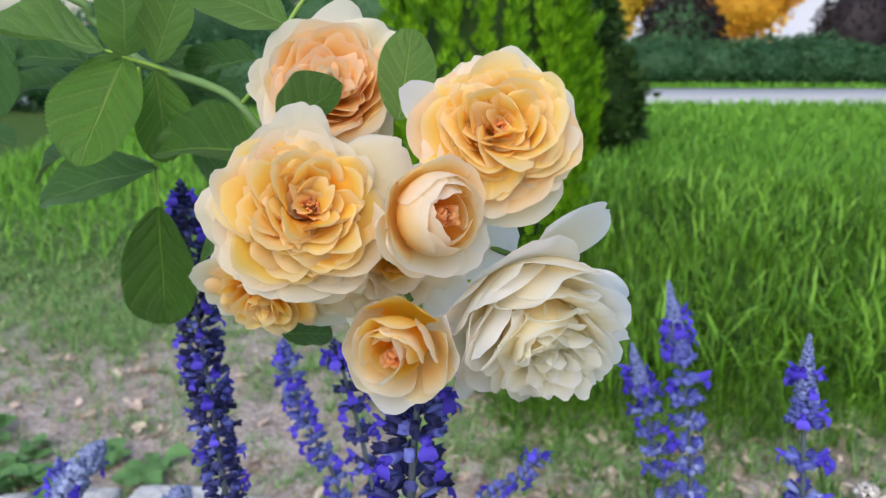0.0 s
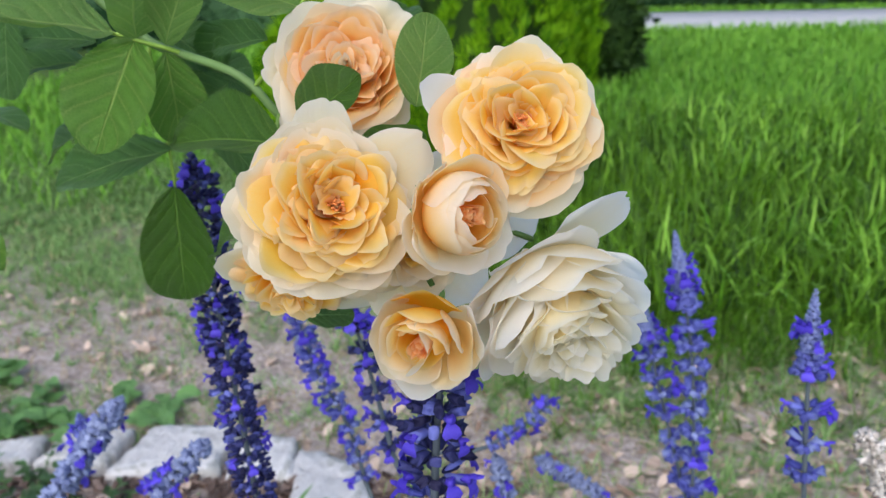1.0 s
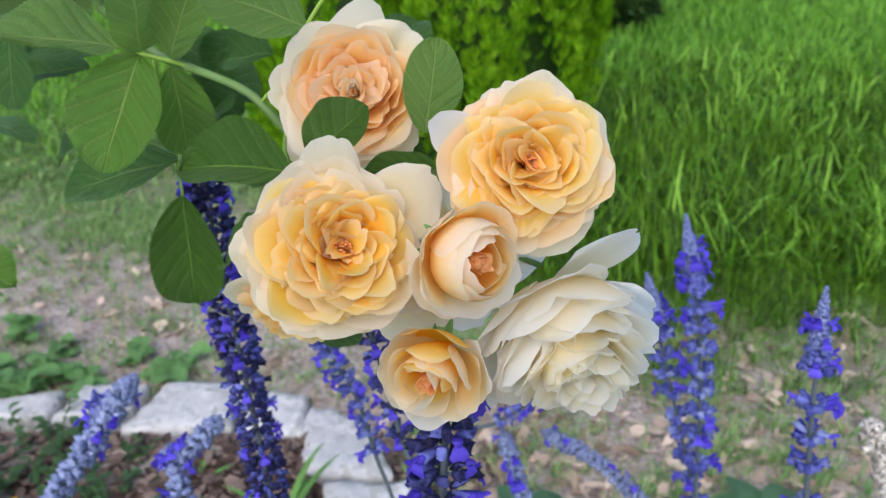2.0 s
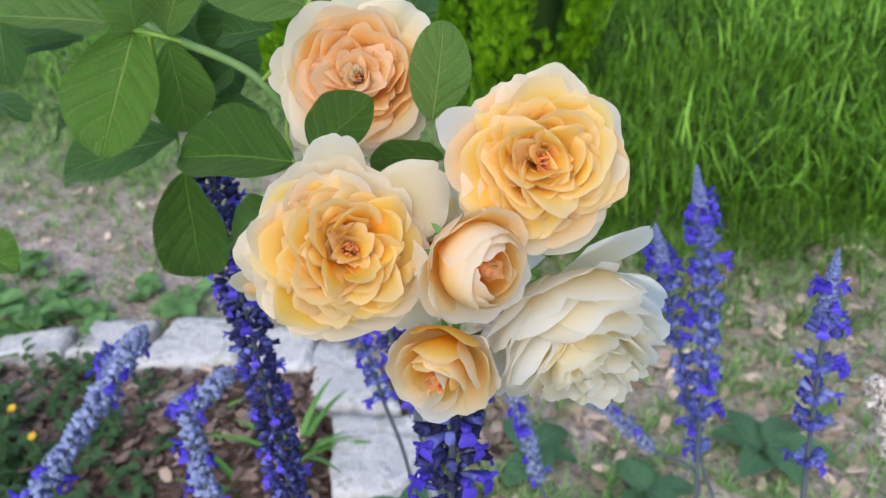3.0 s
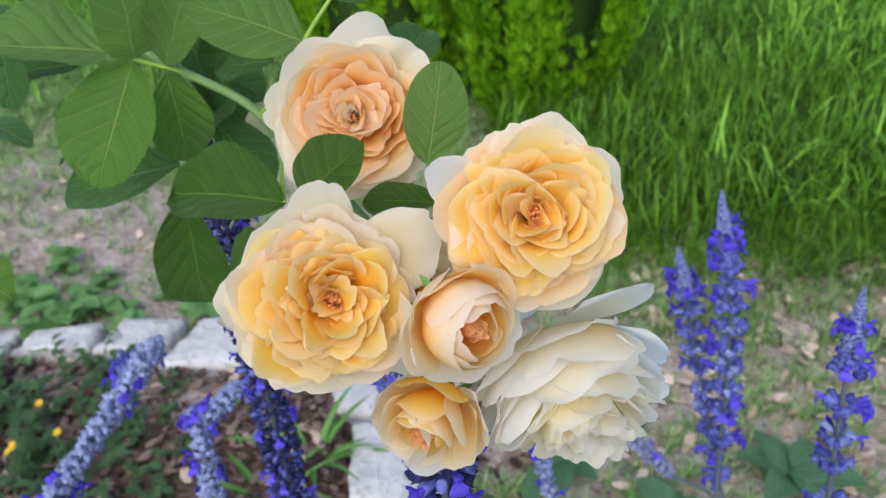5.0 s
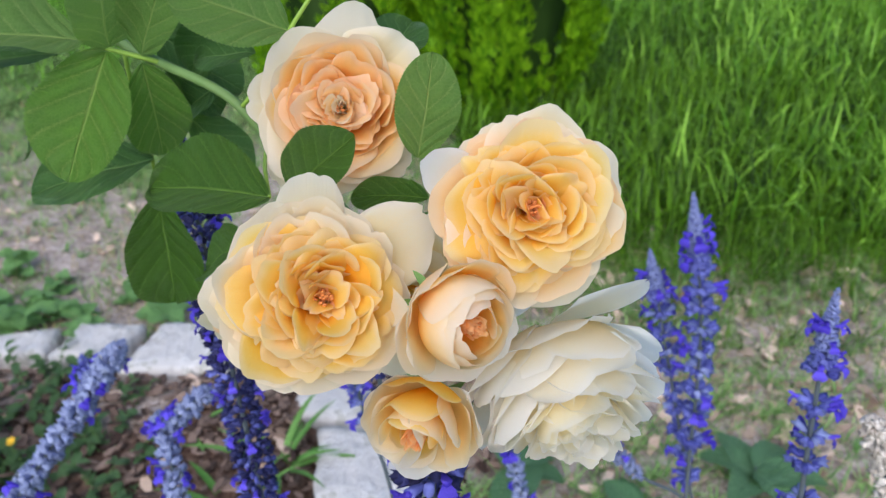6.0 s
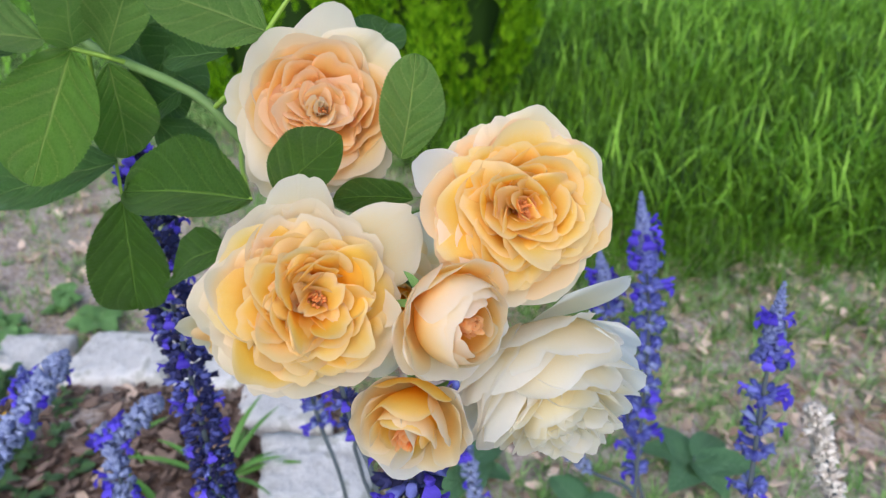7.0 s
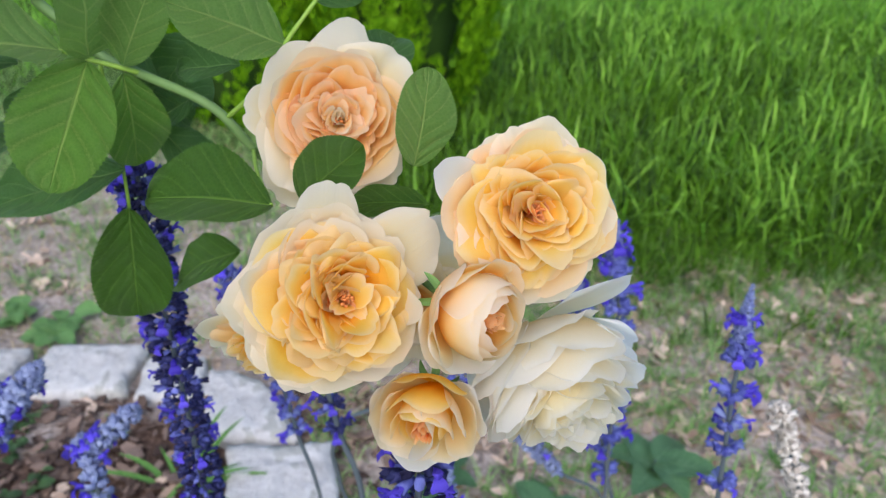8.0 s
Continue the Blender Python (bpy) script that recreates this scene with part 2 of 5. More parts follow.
def soil_material():
    n = Nodes("soil", 0.95, 0.1)
    co = n.coords()
    fine, mid, big = n.noise(60, 6, co), n.noise(9, 5, co), n.noise(1.3, 4, co)
    col = n.ramp(n.math("ADD", n.math("MULTIPLY", fine, 0.6), n.math("MULTIPLY", mid, 0.4)),
                 [(0.25, (0.055, 0.042, 0.038)), (0.43, (0.27, 0.22, 0.195)), (0.56, (0.48, 0.405, 0.365)), (0.75, (0.66, 0.57, 0.53))])
    xyz = n.add("ShaderNodeSeparateXYZ")
    n.link(co, xyz.inputs[0])
    # bare earth only round the bed; thatch and moss under the lawn elsewhere
    dx = n.math("ABSOLUTE", n.math("SUBTRACT", xyz.outputs[0], 0.1))
    dy = n.math("ABSOLUTE", n.math("SUBTRACT", xyz.outputs[1], 1.9))
    away = n.math("ADD", n.math("MAXIMUM", n.math("MULTIPLY", dx, 0.62), dy), n.math("MULTIPLY", n.math("SUBTRACT", big, 0.5), 3.2))
    lawn = n.math("MINIMUM", n.math("MAXIMUM", n.math("MULTIPLY", n.math("SUBTRACT", away, 1.35), 1.1), 0.0), 1.0)
    green = n.ramp(n.noise(22, 5, co), [(0.3, (0.028, 0.055, 0.012)), (0.6, (0.085, 0.15, 0.035)), (0.8, (0.17, 0.21, 0.08))])
    # dark mulch inside the stone edging
    bx = n.math("ABSOLUTE", n.math("ADD", xyz.outputs[0], 1.15))
    by = n.math("ABSOLUTE", n.math("SUBTRACT", xyz.outputs[1], 0.95))
    inside = n.math("SUBTRACT", 1.0, n.math("ADD", n.math("MAXIMUM", n.math("MULTIPLY", bx, 0.93), by), n.math("MULTIPLY", n.math("SUBTRACT", big, 0.5), 1.5)))
    mulch = n.math("MINIMUM", n.math("MAXIMUM", n.math("MULTIPLY", inside, 9.0), 0.0), 1.0)
    dark = n.ramp(fine, [(0.3, (0.035, 0.021, 0.016)), (0.55, (0.12, 0.075, 0.056)), (0.75, (0.24, 0.165, 0.13))])
    n.colour(n.mix(mulch, n.mix(lawn, col, green), dark))
    n.bump(n.math("ADD", fine, n.math("MULTIPLY", mid, 2.0)), 0.8, 0.012)
    return n.mat


SOIL = soil_material()


def stone_material():
    n = Nodes("limestone", 0.92, 0.15)
    co = n.coords()
    big, mid, fine = n.noise(7, 5, co), n.noise(26, 6, co), n.noise(140, 5, co)
    col = n.ramp(n.math("ADD", n.math("MULTIPLY", mid, 0.55), n.math("MULTIPLY", big, 0.45)),
                 [(0.28, (0.34, 0.325, 0.31)), (0.44, (0.58, 0.57, 0.565)), (0.60, (0.68, 0.67, 0.665)), (0.75, (0.75, 0.74, 0.735))])
    pits = n.math("GREATER_THAN", n.noise(60, 3, co), 0.63)
    col = n.mix(n.math("MULTIPLY", pits, 0.28), col, (0.24, 0.22, 0.20))
    col = n.mix(n.math("MULTIPLY", n.math("GREATER_THAN", n.noise(11, 4, co), 0.60), 0.35), col, (0.16, 0.17, 0.09))
    n.colour(n.mix(n.math("MULTIPLY", n.random(), 0.22), col, (0.40, 0.375, 0.35)))
    n.bump(n.math("ADD", n.math("MULTIPLY", mid, 1.4), n.math("MULTIPLY", fine, 0.5)), 0.9, 0.012)
    return n.mat


LIMESTONE = stone_material()


# ---- mesh helpers ----
def part(name, bm, material, parent=None, label="", smooth=True):
    """Links a bmesh, or a ready mesh, as one object under a thing."""
    if isinstance(bm, bmesh.types.BMesh):
        me = bpy.data.meshes.new(name)
        bm.to_mesh(me)
        bm.free()
    else:
        me = bm
    if material is not None and not me.materials:
        me.materials.append(material)
    if smooth:
        me.shade_smooth()
    ob = new(name, me)
    if parent is not None:
        ob.parent = parent
    if label:
        ob["label"] = label
    return ob


def thing(name, at, label, category, group=""):
    ob = new(name)
    ob.location = at
    ob.empty_display_size = 0.02
    return tagged(ob, label, category, group)


def tube(path, radii, sides=8, bm=None):
    """A round, tapered tube along a list of points."""
    bm = bm or bmesh.new()
    path = [Vector(p) for p in path]
    rings = []
    side = Vector((1, 0.13, 0.07))
    for i, p in enumerate(path):
        d = (path[min(i + 1, len(path) - 1)] - path[max(i - 1, 0)]).normalized()
        side = (side - side.dot(d) * d).normalized()
        up = d.cross(side)
        r = radii[i] if isinstance(radii, (list, tuple)) else radii
        rings.append([bm.verts.new(p + r * (math.cos(a) * side + math.sin(a) * up)) for a in (2 * math.pi * k / sides for k in range(sides))])
    for a, b in zip(rings, rings[1:]):
        for k in range(sides):
            bm.faces.new((a[k], a[(k + 1) % sides], b[(k + 1) % sides], b[k]))
    bm.faces.new(rings[0][::-1])
    bm.faces.new(rings[-1])
    return bm


def bend(points, steps=5):
    """Points along a smooth line through the given ones."""
    pts = [Vector(p) for p in points]
    pts = [2 * pts[0] - pts[1], *pts, 2 * pts[-1] - pts[-2]]
    out = []
    for a, b, c, d in zip(pts, pts[1:], pts[2:], pts[3:]):
        for k in range(steps):
            t = k / steps
            out.append(0.5 * (2 * b + (c - a) * t + (2 * a - 5 * b + 4 * c - d) * t * t + (3 * b - a - 3 * c + d) * t ** 3))
    return out + [pts[-2]]


def grid_mesh(name, rows, uvs):
    """A mesh from a grid of points with its uv map."""
    nv, nu = len(rows), len(rows[0])
    verts = [p for row in rows for p in row]
    faces = [(j * nu + i, j * nu + i + 1, (j + 1) * nu + i + 1, (j + 1) * nu + i) for j in range(nv - 1) for i in range(nu - 1)]
    me = bpy.data.meshes.new(name)
    me.from_pydata(verts, [], faces)
    layer = me.uv_layers.new(name="UVMap")
    flat = [uv for row in uvs for uv in row]
    data = np.array([flat[loop.vertex_index] for loop in me.loops], dtype=np.float32)
    layer.data.foreach_set("uv", data.ravel())
    return me


def facing(axis, spin=0.0):
    """A turn that lays z along axis."""
    return Vector(axis).normalized().to_track_quat("Z", "Y").to_matrix().to_4x4() @ Matrix.Rotation(radians(spin), 4, "Z")


# ---- ground and setting ----
def bed_height(x, y):
    """The mulch lies nearly level with the stones inside the bed."""
    k = min(1.0, max(0.0, (1.99 - y) / 0.08)) if x < -0.36 else min(1.0, max(0.0, (-0.28 - x) / 0.08)) if y < 1.72 else 0.0
    return 0.04 * k * min(1.0, max(0.0, (y - 0.2) / 0.3))


def build_ground():
    xs = np.concatenate([np.linspace(-400, -6, 14), np.linspace(-4, 4, 81), np.linspace(6, 400, 14)])
    ys = np.concatenate([np.linspace(-60, -1, 8), np.linspace(-0.5, 5, 70), np.linspace(6, 600, 24)])
    rows, uvs = [], []
    for y in ys:
        row = []
        for x in xs:
            z = 0.0
            if abs(x) < 5 and -0.5 < y < 5.5:
                z = 0.018 * noise.noise(Vector((x * 2.1, y * 2.1, 3))) + 0.008 * noise.noise(Vector((x * 9, y * 9, 8))) + bed_height(x, y)
            row.append((x, y, z))
        rows.append(row)
        uvs.append([(0, 0)] * len(xs))
    g = part("ground", grid_mesh("ground", rows, uvs), SOIL)
    tagged(g, "bare brown earth and thin lawn soil", "ground", kind="structure")


build_ground()


def box(bm, x0, x1, y0, y1, z0, z1):
    m = bmesh.ops.create_cube(bm, size=1.0)
    for v in m["verts"]:
        v.co = Vector((x0 + (v.co.x + 0.5) * (x1 - x0), y0 + (v.co.y + 0.5) * (y1 - y0), z0 + (v.co.z + 0.5) * (z1 - z0)))
    return m


def build_road():
    bm = bmesh.new()
    n = 60
    rows = []
    for i in range(n + 1):
        x = -30 + i * 70 / n
        rows.append([bm.verts.new((x, y, z)) for y, z in ((13.7, -0.02), (13.72, 0.025), (17.0, 0.03), (17.03, -0.02))])
    for a, b in zip(rows, rows[1:]):
        for k in range(3):
            bm.faces.new((a[k], b[k], b[k + 1], a[k + 1]))
    road = part("road", bm, ROADWAY)
    tagged(road, "pale concrete lane behind the lawn", "road", kind="structure")
    bm = bmesh.new()
    vs = [bm.verts.new(p) for p in ((6.3, 11.2, 0.022), (9.6, 11.2, 0.022), (10.4, 13.9, 0.026), (6.9, 13.9, 0.026))]
    low = [bm.verts.new(v.co - Vector((0, 0, 0.06))) for v in vs]
    bm.faces.new(vs)
    for k in range(4):
        bm.faces.new((vs[k], low[k], low[(k + 1) % 4], vs[(k + 1) % 4]))
    drive = part("pavement", bm, ROADWAY)
    tagged(drive, "pale concrete driveway joining the lane", "pavement", kind="structure")


build_road()


def blades(name, count, xr, yr, length, width, material, label, keep, seed, lean=0.5, z0=0.0):
    """Grass blades: bent ribbons of three quads, joined into one stuff object."""
    rng = np.random.default_rng(seed)
    x = rng.uniform(*xr, count)
    # more blades where the ground is near
    y = yr[0] + (yr[1] - yr[0]) * rng.random(count) ** 1.35
    ok = np.array([keep(a, b) > r for a, b, r in zip(x, y, rng.random(count))])
    x, y = x[ok], y[ok]
    n = len(x)
    L = length * rng.uniform(0.55, 1.25, n)
    W = width * rng.uniform(0.7, 1.3, n) * (1 + 0.13 * np.maximum(y - 3, 0))
    turn = rng.uniform(0, 2 * np.pi, n)
    tilt = rng.uniform(0.05, 1.0, n) ** 1.4 * lean * 1.9
    bow = rng.uniform(0.1, 1.0, n) * lean * 1.8
    dx, dy = np.cos(turn), np.sin(turn)
    px, py = -dy, dx
    verts = np.zeros((n, 7, 3))
    cx, cy, cz = x.copy(), y.copy(), np.full(n, z0 - 0.005)
    a = tilt.copy()
    for j, (f, wf) in enumerate(((0, 0.8), (0.36, 1.0), (0.72, 0.7), (1.0, 0.0))):
        if j:
            step = L * (f - (0, 0.36, 0.72)[j - 1])
            a = a + bow * 0.33 * j * 0.6
            cx, cy, cz = cx + step * np.sin(a) * dx, cy + step * np.sin(a) * dy, cz + step * np.cos(a)
        if j < 3:
            verts[:, 2 * j] = np.stack([cx - px * W * wf / 2, cy - py * W * wf / 2, cz], 1)
            verts[:, 2 * j + 1] = np.stack([cx + px * W * wf / 2, cy + py * W * wf / 2, cz], 1)
        else:
            verts[:, 6] = np.stack([cx, cy, cz], 1)
    base = np.arange(n)[:, None] * 7
    tris = np.array([[0, 1, 3], [0, 3, 2], [2, 3, 5], [2, 5, 4], [4, 5, 6]])
    faces = (base[:, :, None] + tris[None].reshape(1, -1)[:, None, :]).reshape(-1, 3)
    me = bpy.data.meshes.new(name)
    me.vertices.add(n * 7)
    me.vertices.foreach_set("co", verts.astype(np.float32).ravel())
    me.loops.add(len(faces) * 3)
    me.loops.foreach_set("vertex_index", faces.astype(np.int32).ravel())
    me.polygons.add(len(faces))
    me.polygons.foreach_set("loop_start", np.arange(0, len(faces) * 3, 3, dtype=np.int32))
    me.update(calc_edges=True)
    me.validate()
    ob = part(name, me, material, smooth=False)
    tagged(ob, label, "grass", kind="stuff")
    return ob


def patch(x, y, f, seed):
    return noise.noise(Vector((x * f, y * f, seed)))


def tall_zone(x, y):
    edge = 2.84 + 0.20 * patch(x, y, 2.2, 5) + 0.25 * patch(x, y, 9, 6)
    if x < 0.35:
        edge += 2.4 * (0.35 - x)
    return 1.0 if y > edge else 0.0


def bed(x, y):
    """Inside the stone-edged bed, where no lawn grows."""
    return y < 2.1 and (x < -0.2 or y < 1.75)


def short_zone(x, y):
    if bed(x, y):
        return 0.0
    k = 0.18 + 1.3 * patch(x, y, 2.0, 11) + 0.7 * patch(x, y, 7, 2)
    near = min(1.0, max(0.0, (y - 1.65) / 0.9))
    if x < 0.2:
        k += 0.95 * min(1.0, max(0.0, (y - 2.7) / 0.7)) - 0.12
    return max(0.0, k) * near if y < 2.9 else max(0.08, k + 0.55 * min(1, (y - 2.9) / 1.6))


blades("tall_grass", 52000, (0.0, 5.2), (2.4, 7.0), 0.25, 0.0085, GRASS_TALL, "tall lush green lawn grass", lambda x, y: tall_zone(x, y) * min(1.0, max(0.1, (7.2 - y) / 2.6)), 1, 0.62)
# light blades thicken with x: the lawn's brighter lit right, put into colour
blades("long_grass", 24000, (0.1, 5.0), (2.55, 6.5), 0.34, 0.0125, GRASS_LONG, "long arching lawn grass, light green as if brighter lit", lambda x, y: tall_zone(x, y) * max(0.0, 0.45 + 1.3 * patch(x, y, 1.6, 17)) * min(1.0, max(0.06, (x - 0.6) / 1.1)), 12, 1.15)
# lighter blades take over with distance: sunlight on the far lawn as colour
blades("far_grass", 66000, (-4.5, 9.0), (3.6, 13.6), 0.20, 0.009, GRASS_FAR, "lush green lawn grass near the lane", lambda x, y: min(1.0, max(0.0, (y - 4.3 + 1.2 * patch(x, y, 1.1, 9)) / 2.2)) if x < 0.6 else min(1.0, max(0.0, (y - 3.4 + 1.5 * patch(x, y, 1.3, 9)) / 3.2)), 2, 0.6)
blades("verge_grass", 12000, (-2.0, 14.0), (17.1, 19.6), 0.14, 0.012, GRASS_FAR, "green grass verge under the hedge", lambda x, y: 1.0, 3, 0.5)
blades("thin_grass", 70000, (-3.4, 2.4), (1.7, 6.5), 0.065, 0.0036, GRASS_SHORT, "short thin patchy lawn grass", lambda x, y: short_zone(x, y) * (1 - tall_zone(x, y)), 4, 0.75)
blades("dry_grass", 26000, (-2.6, 2.4), (1.6, 4.5), 0.06, 0.003, GRASS_DRY, "dry straw blades in the thin lawn", lambda x, y: 0.8 * (1 - tall_zone(x, y)) * (0 if bed(x, y) else 1), 5, 1.0)


def tufts(name, count, xr, yr, length, material, label, keep, seed):
    """Clumps of a dozen blades each, joined into one stuff object."""
    rng = random.Random(seed)
    spots = []
    while len(spots) < count:
        x, y = rng.uniform(*xr), rng.uniform(*yr)
        if keep(x, y) > rng.random():
            spots.append((x, y))
    verts, faces = [], []
    for x, y in spots:
        size = length * rng.uniform(0.5, 1.3)
        for _ in range(rng.randrange(7, 16)):
            a, tilt = rng.uniform(0, 6.28), rng.uniform(0.1, 1.1)
            L, w = size * rng.uniform(0.5, 1.2), rng.uniform(0.0012, 0.0026)
            out, side = Vector((math.cos(a), math.sin(a), 0)), Vector((-math.sin(a), math.cos(a), 0))
            p = Vector((x, y, -0.004)) + out * rng.uniform(0, 0.012)
            k = len(verts)
            for j in range(3):
                verts += [p - side * w * (1, 0.9, 0.6)[j], p + side * w * (1, 0.9, 0.6)[j]]
                p = p + L / 3 * (out * math.sin(tilt) + Vector((0, 0, math.cos(tilt))))
                tilt += 0.35
            verts.append(p)
            faces += [(k, k + 1, k + 3, k + 2), (k + 2, k + 3, k + 5, k + 4), (k + 4, k + 5, k + 6)]
    me = bpy.data.meshes.new(name)
    me.from_pydata(verts, [], faces)
    tagged(part(name, me, material, smooth=False), label, "grass", kind="stuff")


tufts("grass_tuft", 1250, (-0.1, 2.4), (1.45, 2.95), 0.085, GRASS_SHORT, "loose green grass tufts on bare earth", lambda x, y: (0.25 + max(0, patch(x, y, 2.2, 31)) * 1.2) * (1 - tall_zone(x, y)), 41)
tufts("grass_tuft", 800, (0.2, 2.4), (2.15, 3.1), 0.16, GRASS_TALL, "longer grass tufts before the tall lawn", lambda x, y: (0.03 + 0.97 * max(0.0, (y - 2.4) / 0.7) ** 2) * (1 - tall_zone(x, y)), 43)
tufts("grass_tuft", 1900, (-3.0, 0.3), (2.15, 4.4), 0.075, GRASS_SHORT, "loose green grass tufts on the thin lawn", lambda x, y: (0.12 + max(0, patch(x, y, 1.8, 33)) * 1.1) * (0.35 + 0.65 * min(1.0, max(0.0, (y - 2.6) / 0.5))), 42)


def chips(name, count, xr, yr, size, material, label, keep, seed, flat=0.3):
    rng = random.Random(seed)
    verts, faces = [], []
    for _ in range(count):
        x, y = rng.uniform(*xr), rng.uniform(*yr)
        if not keep(x, y):
            continue
        s = size * rng.uniform(0.4, 1.4)
        m = pose(x, y, bed_height(x, y) + rng.uniform(0.004, 0.022), rng.uniform(-28, 28), rng.uniform(-28, 28), rng.uniform(0, 360))
        k = len(verts)
        w = rng.uniform(0.3, 0.7)
        ring = [(-1, -w * 0.6), (-0.2, -w), (0.9, -w * 0.5), (1.0, w * 0.4), (0.1, w), (-0.9, w * 0.7)]
        for z in (-flat, flat):
            for a, b in ring:
                verts.append(m @ Vector((s * a * rng.uniform(0.85, 1.1), s * b * rng.uniform(0.85, 1.1), s * z * 0.4)))
        faces.append(tuple(k + i for i in range(5, -1, -1)))
        faces.append(tuple(k + 6 + i for i in range(6)))
        faces += [(k + i, k + (i + 1) % 6, k + 6 + (i + 1) % 6, k + 6 + i) for i in range(6)]
    me = bpy.data.meshes.new(name)
    me.from_pydata(verts, [], faces)
    ob = part(name, me, material, smooth=False)
    tagged(ob, label, "mulch", kind="stuff")


chips("bark_mulch", 5200, (-1.6, 0.9), (0.7, 2.0), 0.018, BARK_CHIP, "brown shredded bark mulch in the flower bed", lambda x, y: x < 0.12 + 0.25 * patch(x, y, 4, 3), 7)
chips("leaf_litter", 5200, (-2.4, 2.4), (1.2, 3.3), 0.021, DRY_LEAF, "scattered dry tan leaves on bare earth", lambda x, y: tall_zone(x, y) < 0.5 and (x > -0.1 or patch(x, y, 6, 19) > 0.22), 8, 0.12)


def edging_stone(corners, height, seed):
    """A rough limestone slab with chipped edges from four plan corners."""
    rng = random.Random(seed)
    c = [Vector((x, y, 0)) for x, y in corners]
    mid = sum(c, Vector()) / 4
    ob = thing("edging_stone", mid, "pale grey rough limestone block edging the flower bed", "stone", "stones edging the bed")
    n = 14
    rows = []
    bm = bmesh.new()
    def top(u, v):
        p = (c[0] * (1 - u) + c[1] * u) * (1 - v) + (c[3] * (1 - u) + c[2] * u) * v - mid
        e = min(u, 1 - u, v, 1 - v)
        drop = 0.009 * max(0, 1 - e / 0.14) ** 2
        z = height - drop + 0.006 * noise.noise(Vector((p.x * 18, p.y * 18, seed))) + 0.003 * noise.noise(Vector((p.x * 60, p.y * 60, seed)))
        k = 0.95 + 0.17 * noise.noise(Vector((u * 2.2, v * 2.2, seed * 3.1))) + 0.08 * noise.noise(Vector((u * 7, v * 7, seed * 3.1)))
        return Vector((p.x * k, p.y * (k + 0.06 * noise.noise(Vector((u * 3, seed, v)))), z + 0.012 * (u - 0.5) * (seed % 3 - 1)))
    rows = [[bm.verts.new(top(i / n, j / n)) for i in range(n + 1)] for j in range(n + 1)]
    for j in range(n):
        for i in range(n):
            bm.faces.new((rows[j][i], rows[j][i + 1], rows[j + 1][i + 1], rows[j + 1][i]))
    rim = rows[0] + [rows[j][n] for j in range(1, n + 1)] + rows[n][-2::-1] + [rows[j][0] for j in range(n - 1, 0, -1)]
    prev = rim
    for depth, grow in ((0.4, 1.03), (1.0, 1.0)):
        ring = [bm.verts.new(Vector((v.co.x * grow * (1 + 0.02 * rng.uniform(-1, 1)), v.co.y * grow * (1 + 0.02 * rng.uniform(-1, 1)), height * (1 - depth) - 0.01 * depth))) for v in rim]
        for k in range(len(rim)):
            a, b = k, (k + 1) % len(rim)
            bm.faces.new((prev[a], ring[a], ring[b], prev[b]))
        prev = ring
    part("slab", bm, LIMESTONE, ob)


for i, (corners, h) in enumerate((
        (((-1.72, 1.96), (-1.42, 1.99), (-1.42, 2.12), (-1.70, 2.10)), 0.055),
        (((-1.40, 2.00), (-1.17, 2.02), (-1.16, 2.15), (-1.38, 2.11)), 0.06),
        (((-1.14, 2.00), (-0.94, 2.01), (-0.93, 2.18), (-1.12, 2.17)), 0.065),
        (((-0.91, 1.965), (-0.60, 1.955), (-0.62, 2.175), (-0.88, 2.20)), 0.065),
        (((-0.585, 1.945), (-0.40, 1.93), (-0.42, 2.12), (-0.60, 2.15)), 0.06),
        (((-0.39, 1.78), (-0.13, 1.77), (-0.25, 2.02), (-0.40, 2.06)), 0.06),
        (((-0.30, 1.47), (-0.03, 1.46), (-0.05, 1.76), (-0.31, 1.745)), 0.065),
        (((-0.20, 1.16), (0.06, 1.15), (0.04, 1.44), (-0.22, 1.45)), 0.06))):
    edging_stone(corners, h, i + 1)


# ---- far things ----
def leaf_cloud(count, place_fn, size, seed, aspect=0.55):
    """Many small folded leaves at places and directions that place_fn gives."""
    rng = random.Random(seed)
    verts, faces = [], []
    for _ in range(count):
        p, d = place_fn(rng)
        d = (d + Vector((rng.uniform(-1, 1), rng.uniform(-1, 1), rng.uniform(-1, 1))) * 0.75).normalized()
        s = d.cross(Vector((rng.uniform(-1, 1), rng.uniform(-1, 1), rng.uniform(-1, 1)))).normalized()
        n = d.cross(s)
        L = size * rng.uniform(0.6, 1.4)
        w = L * aspect * 0.5
        k = len(verts)
        verts += [p, p + d * L * 0.45 + s * w + n * w * 0.4, p + d * L, p + d * L * 0.45 - s * w + n * w * 0.4]
        faces += [(k, k + 1, k + 2), (k, k + 2, k + 3)]
    return verts, faces


def lump(bm, centre, radii, seed, rough=0.25, level=3, floor=0.02):
    m = bmesh.ops.create_icosphere(bm, subdivisions=level, radius=1.0)
    for v in m["verts"]:
        d = v.co.normalized()
        k = 1 + rough * noise.noise(d * 2.3 + Vector((seed, 0, 0))) + rough * 0.6 * noise.noise(d * 6 + Vector((seed, 3, 0)))
        v.co = Vector(centre) + Vector((d.x * radii[0], d.y * radii[1], d.z * radii[2])) * k
        v.co.z = max(v.co.z, floor)


